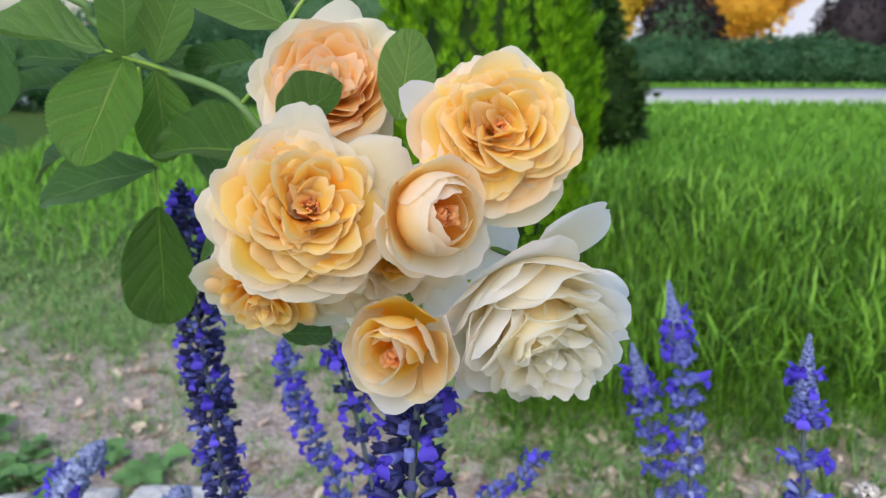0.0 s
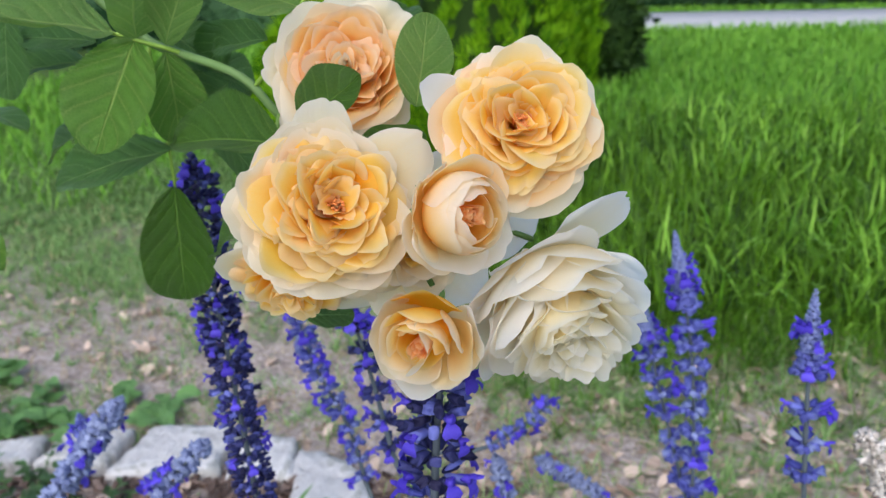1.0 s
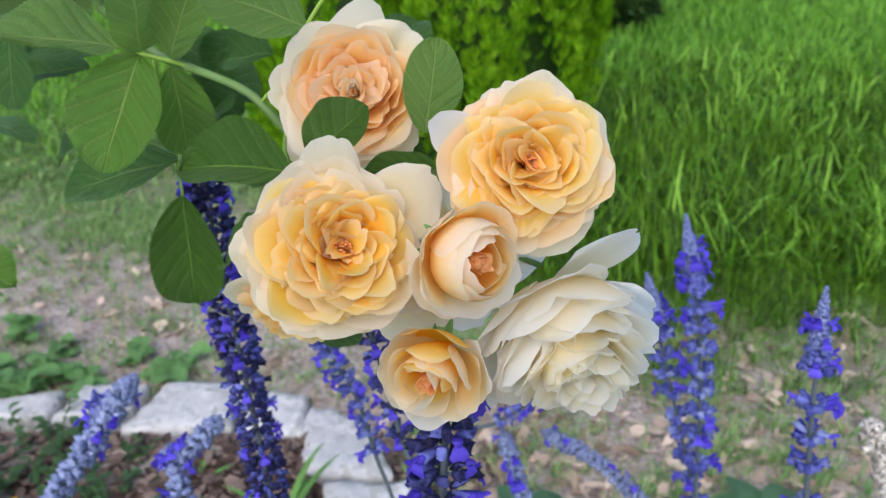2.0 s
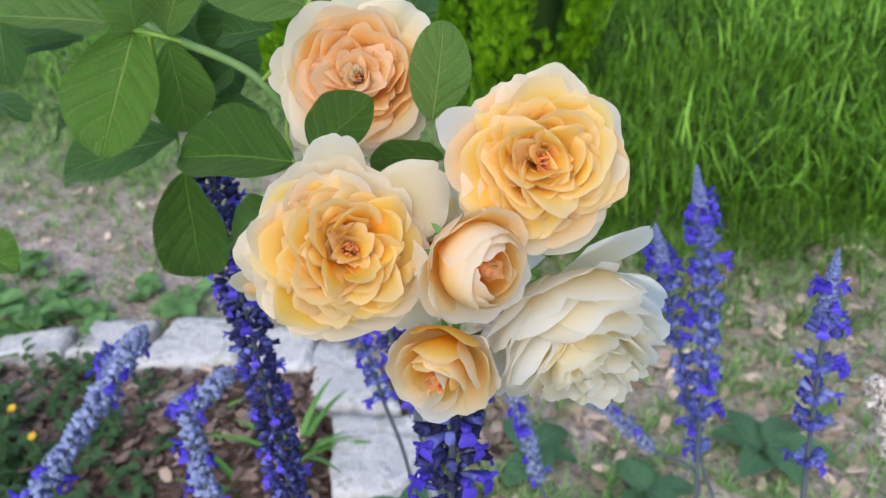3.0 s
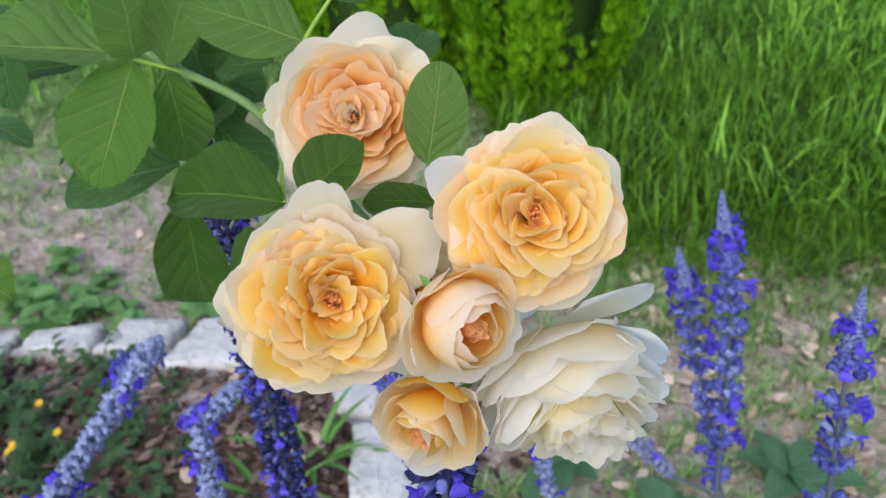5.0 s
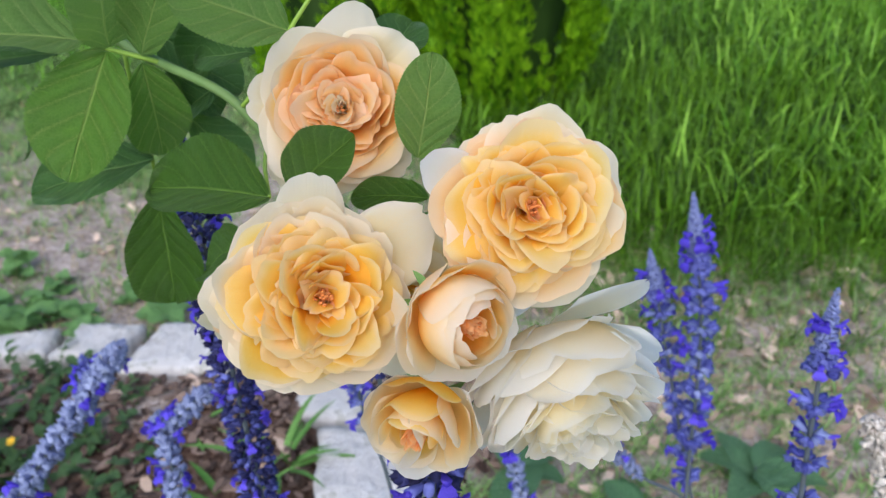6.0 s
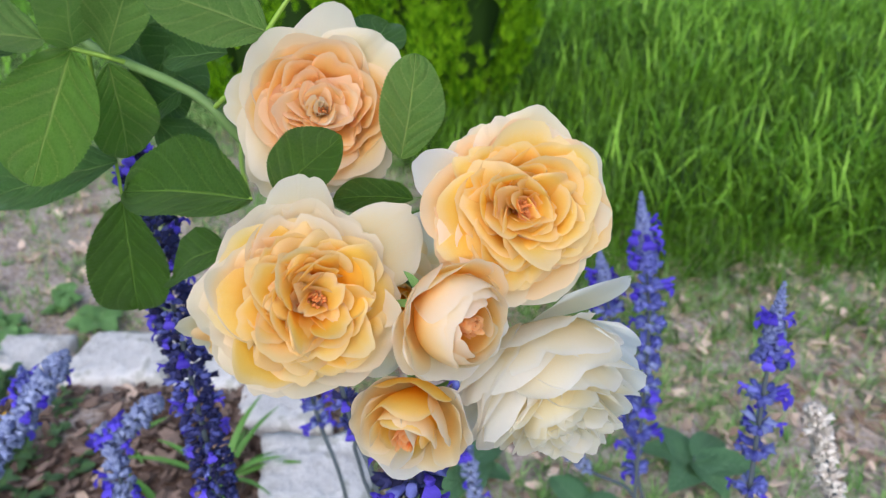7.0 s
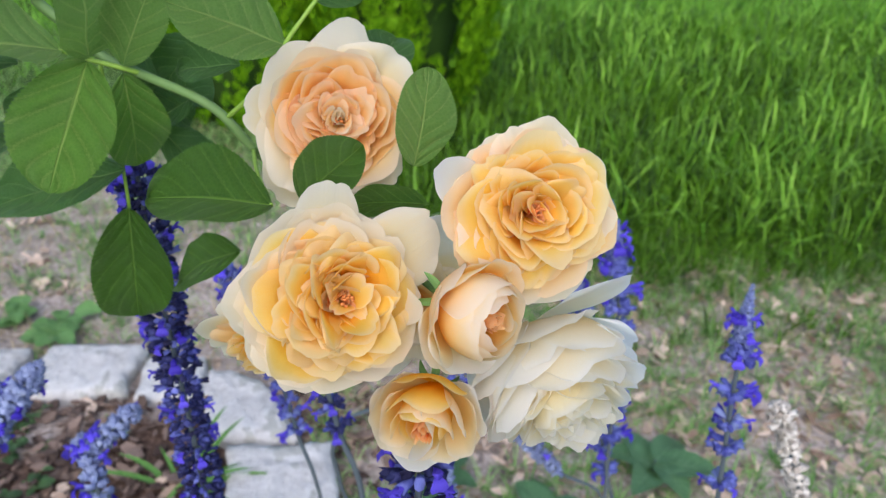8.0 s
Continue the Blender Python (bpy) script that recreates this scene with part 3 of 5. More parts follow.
def shrub(name, lumps, material, leaf, count, label, category, seed, rough=0.25, trunk=0.05, core=None):
    """A woody plant: short stems, a dense core and many leaves on and round it."""
    base = Vector((sum(c[0] for c, r in lumps) / len(lumps), sum(c[1] for c, r in lumps) / len(lumps), 0))
    ob = thing(name, base, label, category)
    for c, r in lumps:
        foot = Vector((0.6 * c[0] + 0.4 * base.x, c[1], -0.03)) - base
        part("trunk", tube([foot, (foot + Vector(c) - base) / 2, Vector(c) - base], [trunk, trunk * 0.8, trunk * 0.4], 7), BARK, ob)
    bm = bmesh.new()
    for i, (c, r) in enumerate(lumps):
        lump(bm, Vector(c) - base, [0.86 * q for q in r], seed + i, rough)
    core_ob = part("inner_foliage", bm, core or material, ob)

    def spot(rng):
        i = rng.randrange(len(lumps))
        c, r = lumps[i]
        d = Vector((rng.gauss(0, 1), rng.gauss(0, 1), rng.gauss(0, 1))).normalized()
        k = 1 + rough * noise.noise(d * 2.3 + Vector((seed + i, 0, 0))) + rough * 0.6 * noise.noise(d * 6 + Vector((seed + i, 3, 0)))
        k *= rng.uniform(0.82, 1.06)
        p = Vector(c) - base + Vector((d.x * r[0], d.y * r[1], d.z * r[2])) * k
        p.z = max(p.z, 0.03)
        return p, d
    v, f = leaf_cloud(count, spot, leaf, seed)
    me = bpy.data.meshes.new("foliage")
    me.from_pydata(v, [], f)
    cr = part("foliage", me, material, ob, smooth=False)
    cr["kind"] = "stuff"
    return ob


shrub("hedge", [((x, 18.7, 0.42), (1.25, 0.95, 0.58 + 0.07 * math.sin(x * 1.7))) for x in (2.0, 3.4, 4.8, 6.2, 7.4, 8.4)] + [((9.4, 18.7, 0.34), (1.1, 0.9, 0.5))],
      HEDGE, 0.11, 16000, "long dark green clipped hedge beside the lane", "hedge", 21, 0.18)
shrub("autumn_tree", [((4.6, 24.5, 2.2), (1.3, 1.1, 1.4)), ((3.6, 24.8, 2.8), (1.1, 1.0, 1.2)), ((5.4, 24.3, 3.0), (1.2, 1, 1.2))], AUTUMN_YELLOW, 0.16, 6000, "small tree with yellow autumn leaves", "tree", 31, 0.35, 0.09)
shrub("autumn_tree", [((8.4, 24.0, 2.1), (1.3, 1.1, 1.3)), ((9.2, 24.2, 2.6), (1.0, 1, 1.2)), ((7.8, 24.4, 3.0), (1.2, 1, 1.2))], AUTUMN, 0.16, 6000, "small tree with golden autumn leaves", "tree", 37, 0.35, 0.09)
shrub("brown_bush", [((6.5, 23.0, 1.0), (1.1, 0.9, 1.15))], PURPLE_BUSH, 0.14, 3500, "dull brown green bush behind the hedge", "bush", 41, 0.25, 0.06, HEDGE)
shrub("dark_bush", [((11.3, 22.5, 1.1), (1.25, 1.0, 1.3)), ((12.4, 22.6, 1.2), (1.0, 1.0, 1.1))], PURPLE_BUSH, 0.12, 6000, "rounded dark purple leaved bush", "bush", 43, 0.12, 0.07)
shrub("green_bush", [((13.2, 20.0, 0.4), (0.9, 0.8, 0.6)), ((14.3, 20.2, 0.45), (1.0, 0.8, 0.65))], HEDGE, 0.10, 5000, "low green bush beside the lane", "bush", 47, 0.2, 0.05)
shrub("green_bush", [((-2, 22, 1.2), (3.0, 1.2, 1.6)), ((-7, 22, 1.3), (3.2, 1.2, 1.8)), ((1.2, 23, 1.5), (2.0, 1.2, 1.7))], HEDGE, 0.14, 9000, "wide dark green bush beyond the lane", "bush", 53, 0.2, 0.08)
shrub("green_bush", [((-2.6, 12.9, 0.5), (1.6, 0.7, 0.75)), ((-5.4, 12.8, 0.6), (1.9, 0.8, 0.85)), ((-8.6, 12.8, 0.6), (2.0, 0.8, 0.85))], HEDGE, 0.10, 9000, "low dark green bushes before the lane", "bush", 67, 0.2, 0.06)
shrub("twiggy_bush", [((1.55, 8.6, 0.55), (0.5, 0.5, 0.62)), ((1.35, 8.8, 1.35), (0.42, 0.45, 0.7))], CONIFER_DARK, 0.10, 5000, "dark conifer bush with brown twigs on the lawn", "bush", 59, 0.3, 0.035)


def build_house():
    ob = thing("house", (14.0, 33.0, 0.0), "pale painted house with grey roof far behind the bushes", "house")
    bm = bmesh.new()
    box(bm, -7, 7, 0, 6, -0.05, 3.4)
    part("wall", bm, WALL_PAINT, ob, smooth=False)
    bm = bmesh.new()
    v = [bm.verts.new(p) for p in ((-7.5, -0.5, 3.38), (7.5, -0.5, 3.38), (7.5, 6.5, 3.38), (-7.5, 6.5, 3.38), (-7.5, 3, 5.6), (7.5, 3, 5.6))]
    for f in ((0, 1, 5, 4), (2, 3, 4, 5), (0, 4, 3), (1, 2, 5), (3, 2, 1, 0)):
        bm.faces.new([v[i] for i in f])
    part("roof", bm, ROOFING, ob, smooth=False)
    for x in (-4.5, 4.2):
        bm = bmesh.new()
        for x0, x1, z0, z1 in ((-0.65, -0.55, 0.9, 2.3), (0.55, 0.65, 0.9, 2.3), (-0.55, 0.55, 0.9, 1.0), (-0.55, 0.55, 2.2, 2.3)):
            box(bm, x + x0, x + x1, -0.08, -0.003, z0, z1)
        win = part("window", bm, WALL_PAINT, ob, smooth=False)
        bm = bmesh.new()
        box(bm, x - 0.55, x + 0.55, -0.03, -0.003, 1.0, 2.2)
        part("pane", bm, GLASS_DARK, win, smooth=False)


build_house()


def conifer(name, base, width, height, count, material, label, seed):
    """An upright conifer: a trunk and many upright fans of scale leaves that follow a pointed egg."""
    ob = thing(name, base, label, "conifer")
    rng = random.Random(seed)
    bm = tube([(0, 0, -0.05), (0.01, 0, height * 0.5), (0, 0.01, height * 0.95)], [0.05, 0.03, 0.006], 8)
    part("trunk", bm, BARK, ob)

    def radius(z):
        k = z / height
        return 0.5 * width * max(0.02, (math.sin(math.pi * min(1, (k * 0.80 + 0.20))) ** 0.7))
    # inner core: the shade between the plumes is put in as dark colour
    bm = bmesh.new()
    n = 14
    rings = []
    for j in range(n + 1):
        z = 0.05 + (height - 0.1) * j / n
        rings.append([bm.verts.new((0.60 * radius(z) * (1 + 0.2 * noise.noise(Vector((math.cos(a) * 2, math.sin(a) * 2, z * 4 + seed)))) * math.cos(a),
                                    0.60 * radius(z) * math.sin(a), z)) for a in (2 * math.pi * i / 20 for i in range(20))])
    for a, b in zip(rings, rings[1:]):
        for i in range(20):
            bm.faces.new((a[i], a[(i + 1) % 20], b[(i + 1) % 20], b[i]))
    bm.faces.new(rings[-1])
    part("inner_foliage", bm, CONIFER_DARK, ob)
    verts, faces = [], []
    for _ in range(count):
        z = 0.02 + (height * 0.97) * rng.random() ** 0.9
        a = rng.uniform(0, 2 * math.pi)
        # plumes: foliage gathers in upright ridges with dark clefts between
        ridge = noise.noise(Vector((math.cos(a) * 4.6, math.sin(a) * 4.6, z * 1.5 + seed)))
        if ridge < -0.02 and rng.random() < 0.93:
            continue
        r = radius(z) * (0.86 + 0.22 * ridge + rng.uniform(-0.12, 0.05))
        p = Vector((r * math.cos(a), r * math.sin(a), z))
        out = Vector((math.cos(a), math.sin(a), 0))
        d = (Vector((0, 0, 1)) + out * rng.uniform(0.05, 0.6) + Vector((rng.uniform(-.3, .3), rng.uniform(-.3, .3), 0))).normalized()
        side = d.cross(out + Vector((rng.uniform(-1, 1), rng.uniform(-1, 1), rng.uniform(-.3, .3))) * 0.9).normalized()
        L = rng.uniform(0.05, 0.11)
        for k in (-2, -1, 0, 1, 2):
            tip = p + (d + side * k * 0.30).normalized() * L * (1 - 0.13 * abs(k))
            q = p + d * L * 0.12 * (2 - abs(k)) * 0.5
            w = (side - d * k * 0.2).normalized() * 0.0052
            i = len(verts)
            mid = q * 0.45 + tip * 0.55
            verts += [q, mid - w, tip, mid + w]
            faces.append((i, i + 1, i + 2, i + 3))
    me = bpy.data.meshes.new("foliage")
    me.from_pydata(verts, [], faces)
    cr = part("foliage", me, material, ob, smooth=False)
    cr["kind"] = "stuff"
    return ob


conifer("conifer_shrub", (0.24, 4.40, 0), 1.16, 2.5, 14000, CONIFER, "bright lime green upright conifer shrub on the lawn", 3)
conifer("conifer_shrub", (-0.60, 4.35, 0), 0.95, 1.2, 6000, CONIFER, "small lime green conifer shrub on the thin lawn", 5)


# ---- low plants in the bed ----
def leaf_mesh(length, width, fold=0.25, curl=0.2, teeth=0.0, blunt=0.85, n=14, wave=0.0, seed=0, full=0.72):
    """A leaf that grows along +y, upper side +z: half a dozen strips over a folded midrib."""
    rows, uvs = [], []
    for j in range(n + 1):
        s = j / n
        h = 0.5 * width * max(0.0, math.sin(math.pi * s ** blunt)) ** full
        if teeth and 0 < j < n:
            h *= 1 + (teeth if j % 2 else -teeth)
        if j == 0:
            h = 0.02 * width
        row, uv = [], []
        for i in range(7):
            u = -1 + i / 3
            x = u * h
            z = abs(u) * h * fold - curl * length * s * s * 0.5 + curl * length * 0.12 * math.sin(math.pi * s)
            z += wave * width * noise.noise(Vector((u * 1.3, s * 3.1, seed))) * (0.4 + abs(u))
            y = length * s - curl * 0.12 * length * s ** 3
            row.append((x, y, z))
            uv.append((0.5 + 0.5 * u, s))
        rows.append(row)
        uvs.append(uv)
    return grid_mesh("leaf", rows, uvs)


def leafy_plant(name, at, count, leaf_len, spread, height, material, label, seed, flowers=0, aspect=0.6):
    ob = thing(name, at, label, "plant")
    rng = random.Random(seed)
    kinds = [leaf_mesh(leaf_len * k, leaf_len * k * aspect, 0.3, 0.35, 0.06, 0.9, 10, 0.08, seed + k) for k in (0.75, 1.0, 1.25)]
    stems = bmesh.new()
    for _ in range(max(4, count // 9)):
        a, r = rng.uniform(0, 6.28), spread * rng.random() ** 0.6
        top = Vector((r * math.cos(a), r * math.sin(a), height * rng.uniform(0.5, 1.0) * (1 - 0.35 * r / spread)))
        foot = Vector((top.x * 0.35, top.y * 0.35, -0.02))
        line = bend([foot, (foot + top) / 2 + Vector((0, 0, 0.01)), top], 3)
        tube(line, [0.0022 * (1 - 0.5 * i / len(line)) for i in range(len(line))], 5, stems)
        for k in range(9):
            p = line[min(len(line) - 1, 2 + k // 2)]
            m = Matrix.Translation(p) @ Euler((rng.uniform(-0.3, 0.6), rng.uniform(-0.3, 0.3), rng.uniform(0, 6.28))).to_matrix().to_4x4()
            lf = part("leaf", rng.choice(kinds), material, ob)
            lf.matrix_local = m
    part("stem", stems, CANE, ob)
    for _ in range(flowers):
        a, r = rng.uniform(0, 6.28), spread * rng.random() ** 0.6
        bm = bmesh.new()
        for k in range(5):
            b = 2 * math.pi * k / 5
            c = Vector((math.cos(b), math.sin(b), 0.25)) * 0.009
            s = Vector((-math.sin(b), math.cos(b), 0)) * 0.007
            vs = [bm.verts.new(q) for q in (Vector((0, 0, 0)), c * 0.7 - s, c * 1.35 + Vector((0, 0, 0.001)), c * 0.7 + s)]
            bm.faces.new(vs)
        fl = part("flower", bm, YELLOW, ob, "small yellow flower")
        fl.matrix_local = pose(r * math.cos(a), r * math.sin(a), height * rng.uniform(0.75, 1.05), rng.uniform(-10, 60), rng.uniform(-30, 30), 0)
    return ob


for i, (x, y, n, h, fl) in enumerate(((-1.20, 1.72, 110, 0.20, 3), (-0.98, 1.60, 100, 0.17, 1), (-1.10, 1.48, 100, 0.18, 2), (-0.80, 1.66, 60, 0.12, 0), (-1.40, 1.85, 90, 0.18, 1), (-0.86, 1.44, 60, 0.14, 0), (-0.92, 1.82, 60, 0.13, 1), (-1.12, 1.90, 70, 0.15, 0), (-0.70, 1.50, 50, 0.10, 0), (-1.34, 1.62, 90, 0.18, 1))):
    leafy_plant("ground_cover_plant", (x, y, 0), int(n * 1.7), 0.034, 0.16, h, COVER_LEAF, "dark green leafy bedding plant with small yellow flowers" if fl else "dark green leafy bedding plant in mulch", 60 + i, fl)
for i, (x, y, n, h) in enumerate(((-1.50, 2.42, 70, 0.10), (-1.22, 2.30, 60, 0.09), (-1.75, 2.32, 70, 0.10), (-1.02, 2.26, 30, 0.07), (-1.32, 2.22, 60, 0.11))):
    leafy_plant("weed_plant", (x, y, 0), int(n * 0.7), 0.07, 0.24, h, WEED_LEAF, "pale green broad leaved weed behind the stones", 80 + i, 0, 0.75)


def strap_plant(at, count, length, seed):
    ob = thing("strap_leaf_plant", at, "green strap leaved plant beside the edging stones", "plant")
    rng = random.Random(seed)
    for k in range(count):
        a = rng.uniform(0, 6.28)
        L, w = length * rng.uniform(0.6, 1.1), rng.uniform(0.006, 0.011)
        rows, uvs = [], []
        p, tilt = Vector((0.01 * math.cos(a), 0.01 * math.sin(a), -0.01)), rng.uniform(0.15, 0.5)
        for j in range(9):
            s = j / 8
            h = w * (0.75 + 0.5 * s - 1.25 * s ** 3)
            side = Vector((-math.sin(a), math.cos(a), 0))
            rows.append([p - side * h, p - Vector((0, 0, h * 0.5)), p + side * h])
            uvs.append([(0, s), (0.5, s), (1, s)])
            tilt += 0.17 * rng.uniform(0.6, 1.3)
            p = p + L / 8 * (math.sin(tilt) * Vector((math.cos(a), math.sin(a), 0)) + Vector((0, 0, math.cos(tilt))))
        part("leaf", grid_mesh("leaf", rows, uvs), GRASS_STRAP, ob)


GRASS_STRAP = simple("strap_leaf", (0.06, 0.17, 0.03), (0.16, 0.34, 0.08), 20, 0.5, 0.2, 0.001, 0.2, vary="object")
strap_plant((-0.40, 1.63, 0), 12, 0.24, 1)
strap_plant((-0.47, 1.50, 0), 9, 0.2, 2)
strap_plant((-0.66, 1.75, 0), 8, 0.14, 3)


# ---- sage spikes ----
def calyx_mesh(seed, length=0.0075, r=0.0021):
    """A ribbed little cup with three teeth, open at its end, along +z."""
    bm = bmesh.new()
    rings = []
    for z, k in ((0, 0.35), (0.3, 0.95), (0.7, 1.05), (1.0, 1.25)):
        ring = []
        for i in range(8):
            a = 2 * math.pi * i / 8
            rr = r * k * (1 + (0.12 if i % 2 else -0.05))
            zz = length * (z + (0.22 if z == 1.0 and i in (0, 3, 5) else 0))
            ring.append(bm.verts.new((rr * math.cos(a), rr * math.sin(a) * 0.8, zz)))
        rings.append(ring)
    for a, b in zip(rings, rings[1:]):
        for i in range(8):
            bm.faces.new((a[i], a[(i + 1) % 8], b[(i + 1) % 8], b[i]))
    bm.faces.new(rings[0][::-1])
    inner = bm.verts.new((0, 0, length * 0.75))
    for i in range(8):
        bm.faces.new((rings[-1][i], rings[-1][(i + 1) % 8], inner))
    me = bpy.data.meshes.new("calyx")
    bm.to_mesh(me)
    bm.free()
    return me


def corolla_mesh(size=1.0):
    """A two lipped flower along +z: tube, hood above, wide notched lip below (-y)."""
    bm = bmesh.new()
    s = 0.001 * size
    tube([(0, 0, 0), (0, 0.4 * s, 4 * s), (0, 0.2 * s, 8 * s)], [1.0 * s, 1.5 * s, 2.0 * s], 7, bm)
    hood = [[(-1.6, 1.0, 7), (0, 2.4, 7), (1.6, 1.0, 7)], [(-1.7, 1.6, 9), (0, 3.2, 9.2), (1.7, 1.6, 9)], [(-1.0, 1.8, 11), (0, 2.8, 11.6), (1.0, 1.8, 11)]]
    lip = [[(-1.4, -0.8, 7), (0, -1.6, 7), (1.4, -0.8, 7)], [(-3.2, -2.6, 8.6), (0, -2.4, 9.2), (3.2, -2.6, 8.6)], [(-4.2, -5.2, 8.8), (0, -4.6, 10.0), (4.2, -5.2, 8.8)], [(-2.4, -7.6, 7.6), (0, -6.6, 8.6), (2.4, -7.6, 7.6)]]
    for rows in (hood, lip):
        vs = [[bm.verts.new(Vector(p) * s) for p in row] for row in rows]
        for a, b in zip(vs, vs[1:]):
            for i in range(2):
                bm.faces.new((a[i], a[i + 1], b[i + 1], b[i]))
    me = bpy.data.meshes.new("corolla")
    bm.to_mesh(me)
    bm.free()
    return me


CALYX_KINDS = {}


def calyx_kind(material, k):
    key = (material.name, k)
    if key not in CALYX_KINDS:
        me = calyx_mesh(k, 0.0075 * (1, 0.85, 1.15)[k], 0.0021 * (1, 1.1, 0.95)[k])
        me.materials.append(material)
        CALYX_KINDS[key] = me
    return CALYX_KINDS[key]


COROLLA = [corolla_mesh(k) for k in (0.85, 1.0)]
for me_ in COROLLA:
    me_.materials.append(SAGE_COROLLA)


def sage_spike(name, line, foot, tight, whorl, per, flower, calyces, label, seed, fat=1.0, tip_pale=False, leaves=0, corollas=True, reach=0.0012, via=()):
    """A sage stem with rings of little cups and some open flowers. line: from the tip down the flowering length; foot: where it
    enters the ground. tight: metres of close-set buds at the tip; whorl: spacing of the rings below; flower: share of open flowers."""
    rng = random.Random(seed)
    pts = [Vector(p) for p in line]
    foot = Vector(foot)
    ob = thing(name, foot, label, "flower spike", "sage spikes")
    low = pts[-1]
    down = (pts[-1] - pts[-2]).normalized()
    path = bend([*pts, *(via or (low + down * min(0.12, 0.3 * low.z),)), Vector((foot.x * 0.7 + low.x * 0.3, foot.y * 0.7 + low.y * 0.3, 0.3 * low.z)), foot - Vector((0, 0, 0.03))], 6)
    path = [p - foot for p in path]
    n = len(path)
    part("stem", tube(path, [0.0011 + 0.0016 * min(1, 2.2 * i / n) for i in range(n)], 7), SAGE_STEM, ob)
    fine = bend(pts, 30)
    total = sum((b - a).length for a, b in zip(fine, fine[1:]))

    def along(d):
        for a, b in zip(fine, fine[1:]):
            k = (b - a).length
            if d <= k:
                return a + (b - a) * d / k - foot, (a - b).normalized()
            d -= k
        return fine[-1] - foot, (fine[-2] - fine[-1]).normalized()
    d, turn = 0.001, 0.0
    while d < total:
        p, up = along(d)
        bud = d < tight
        k = min(1.0, 0.25 + 0.75 * d / tight)
        side = up.orthogonal().normalized()
        other = up.cross(side)
        count = per if not bud else max(5, int(per * 0.7))
        for i in range(count):
            a = turn + 2 * math.pi * (i + rng.uniform(-0.25, 0.25)) / count
            out = side * math.cos(a) + other * math.sin(a)
            pitch = rng.uniform(0.2, 0.5) + 0.7 * max(0.0, 1 - 2.2 * d / tight) if bud else rng.uniform(-0.15, 0.55)
            way = (out * math.cos(pitch) + up * math.sin(pitch)).normalized()
            at = p + out * (0.0012 * min(1.0, 0.25 + d / tight) if bud else reach * rng.uniform(0.5, 1.3)) + up * rng.uniform(-0.5, 0.5) * (0.002 if bud else 0.0055)
            rot = way.to_track_quat("Z", "Y").to_matrix().to_4x4()
            mat = calyces[0] if (not tip_pale or d > tight * 0.8) else calyces[1]
            if len(calyces) > 1 and rng.random() < 0.22:
                mat = calyces[1]
            size = fat * (0.14 + 0.78 * min(1.0, d / tight) ** 0.75 if bud else rng.uniform(0.8, 1.15))
            ca = part("calyx", calyx_kind(mat, rng.randrange(3)), None, ob)
            ca.matrix_local = Matrix.Translation(at) @ rot @ Matrix.Rotation(rng.uniform(0, 6.28), 4, "Z") @ Matrix.Scale(size, 4)
            if corollas and not (bud and d < tight * 0.45) and rng.random() < flower:
                co = part("corolla", rng.choice(COROLLA), None, ob)
                # the lip hangs down
                z = way
                x = z.cross(up)
                x = x.normalized() if x.length > 1e-3 else side
                y = z.cross(x) * -1
                y = y if y.dot(up) > 0 else -y
                x = y.cross(z)
                turn_m = Matrix((x, y, z)).transposed().to_4x4()
                co.matrix_local = Matrix.Translation(at + way * 0.004 * size) @ turn_m @ Matrix.Scale(fat * rng.uniform(0.85, 1.3), 4)
        turn += 0.61
        d += (0.0042 * (0.55 + 0.6 * k)) if bud else whorl * rng.uniform(0.75, 1.2) * (0.75 + 0.7 * d / total)
    for k in range(leaves):
        i = n - 3 - 2 * k
        p = path[max(n // 2, i)]
        a = rng.uniform(0, 6.28)
        lf = part("leaf", leaf_mesh(0.09, 0.045, 0.2, 0.5, 0.04, 0.8, 12, 0.06, seed + k), SAGE_LEAF, ob)
        lf.matrix_local = Matrix.Translation(p) @ Euler((rng.uniform(0, 0.5), 0, a)).to_matrix().to_4x4()
    return ob


BLUE = [SAGE_CALYX, SAGE_TIP]
DARK = [SAGE_CALYX_DARK, SAGE_CALYX]
PALE = [SAGE_CALYX_PALE, SAGE_CALYX_PALE]
# the upright spikes beside the lawn
sage_spike("sage_spike", [(0.2835, 1.0100, 1.0911), (0.3152, 0.9950, 0.9258), (0.3303, 0.9850, 0.74)], (0.40, 0.98, 0), 0.085, 0.030, 18, 0.10, BLUE,
           "violet blue sage spike with pale bud tip", 101, 1.5, True, reach=0.005)
sage_spike("sage_spike", [(0.2562, 1.0400, 1.0055), (0.2917, 1.0200, 0.8684), (0.3483, 1.0000, 0.6623)], (0.42, 1.02, 0), 0.06, 0.029, 16, 0.10, BLUE,
           "violet blue sage spike leaning beside another", 102, 1.35, True, reach=0.004)
sage_spike("sage_spike", [(0.3268, 0.7750, 1.1277), (0.3272, 0.7650, 1.0586), (0.3418, 0.7550, 0.9009)], (0.46, 0.80, 0), 0.066, 0.030, 16, 0.11, BLUE,
           "tall violet blue sage spike with pale bud tip", 103, 1.2, True, reach=0.0045)
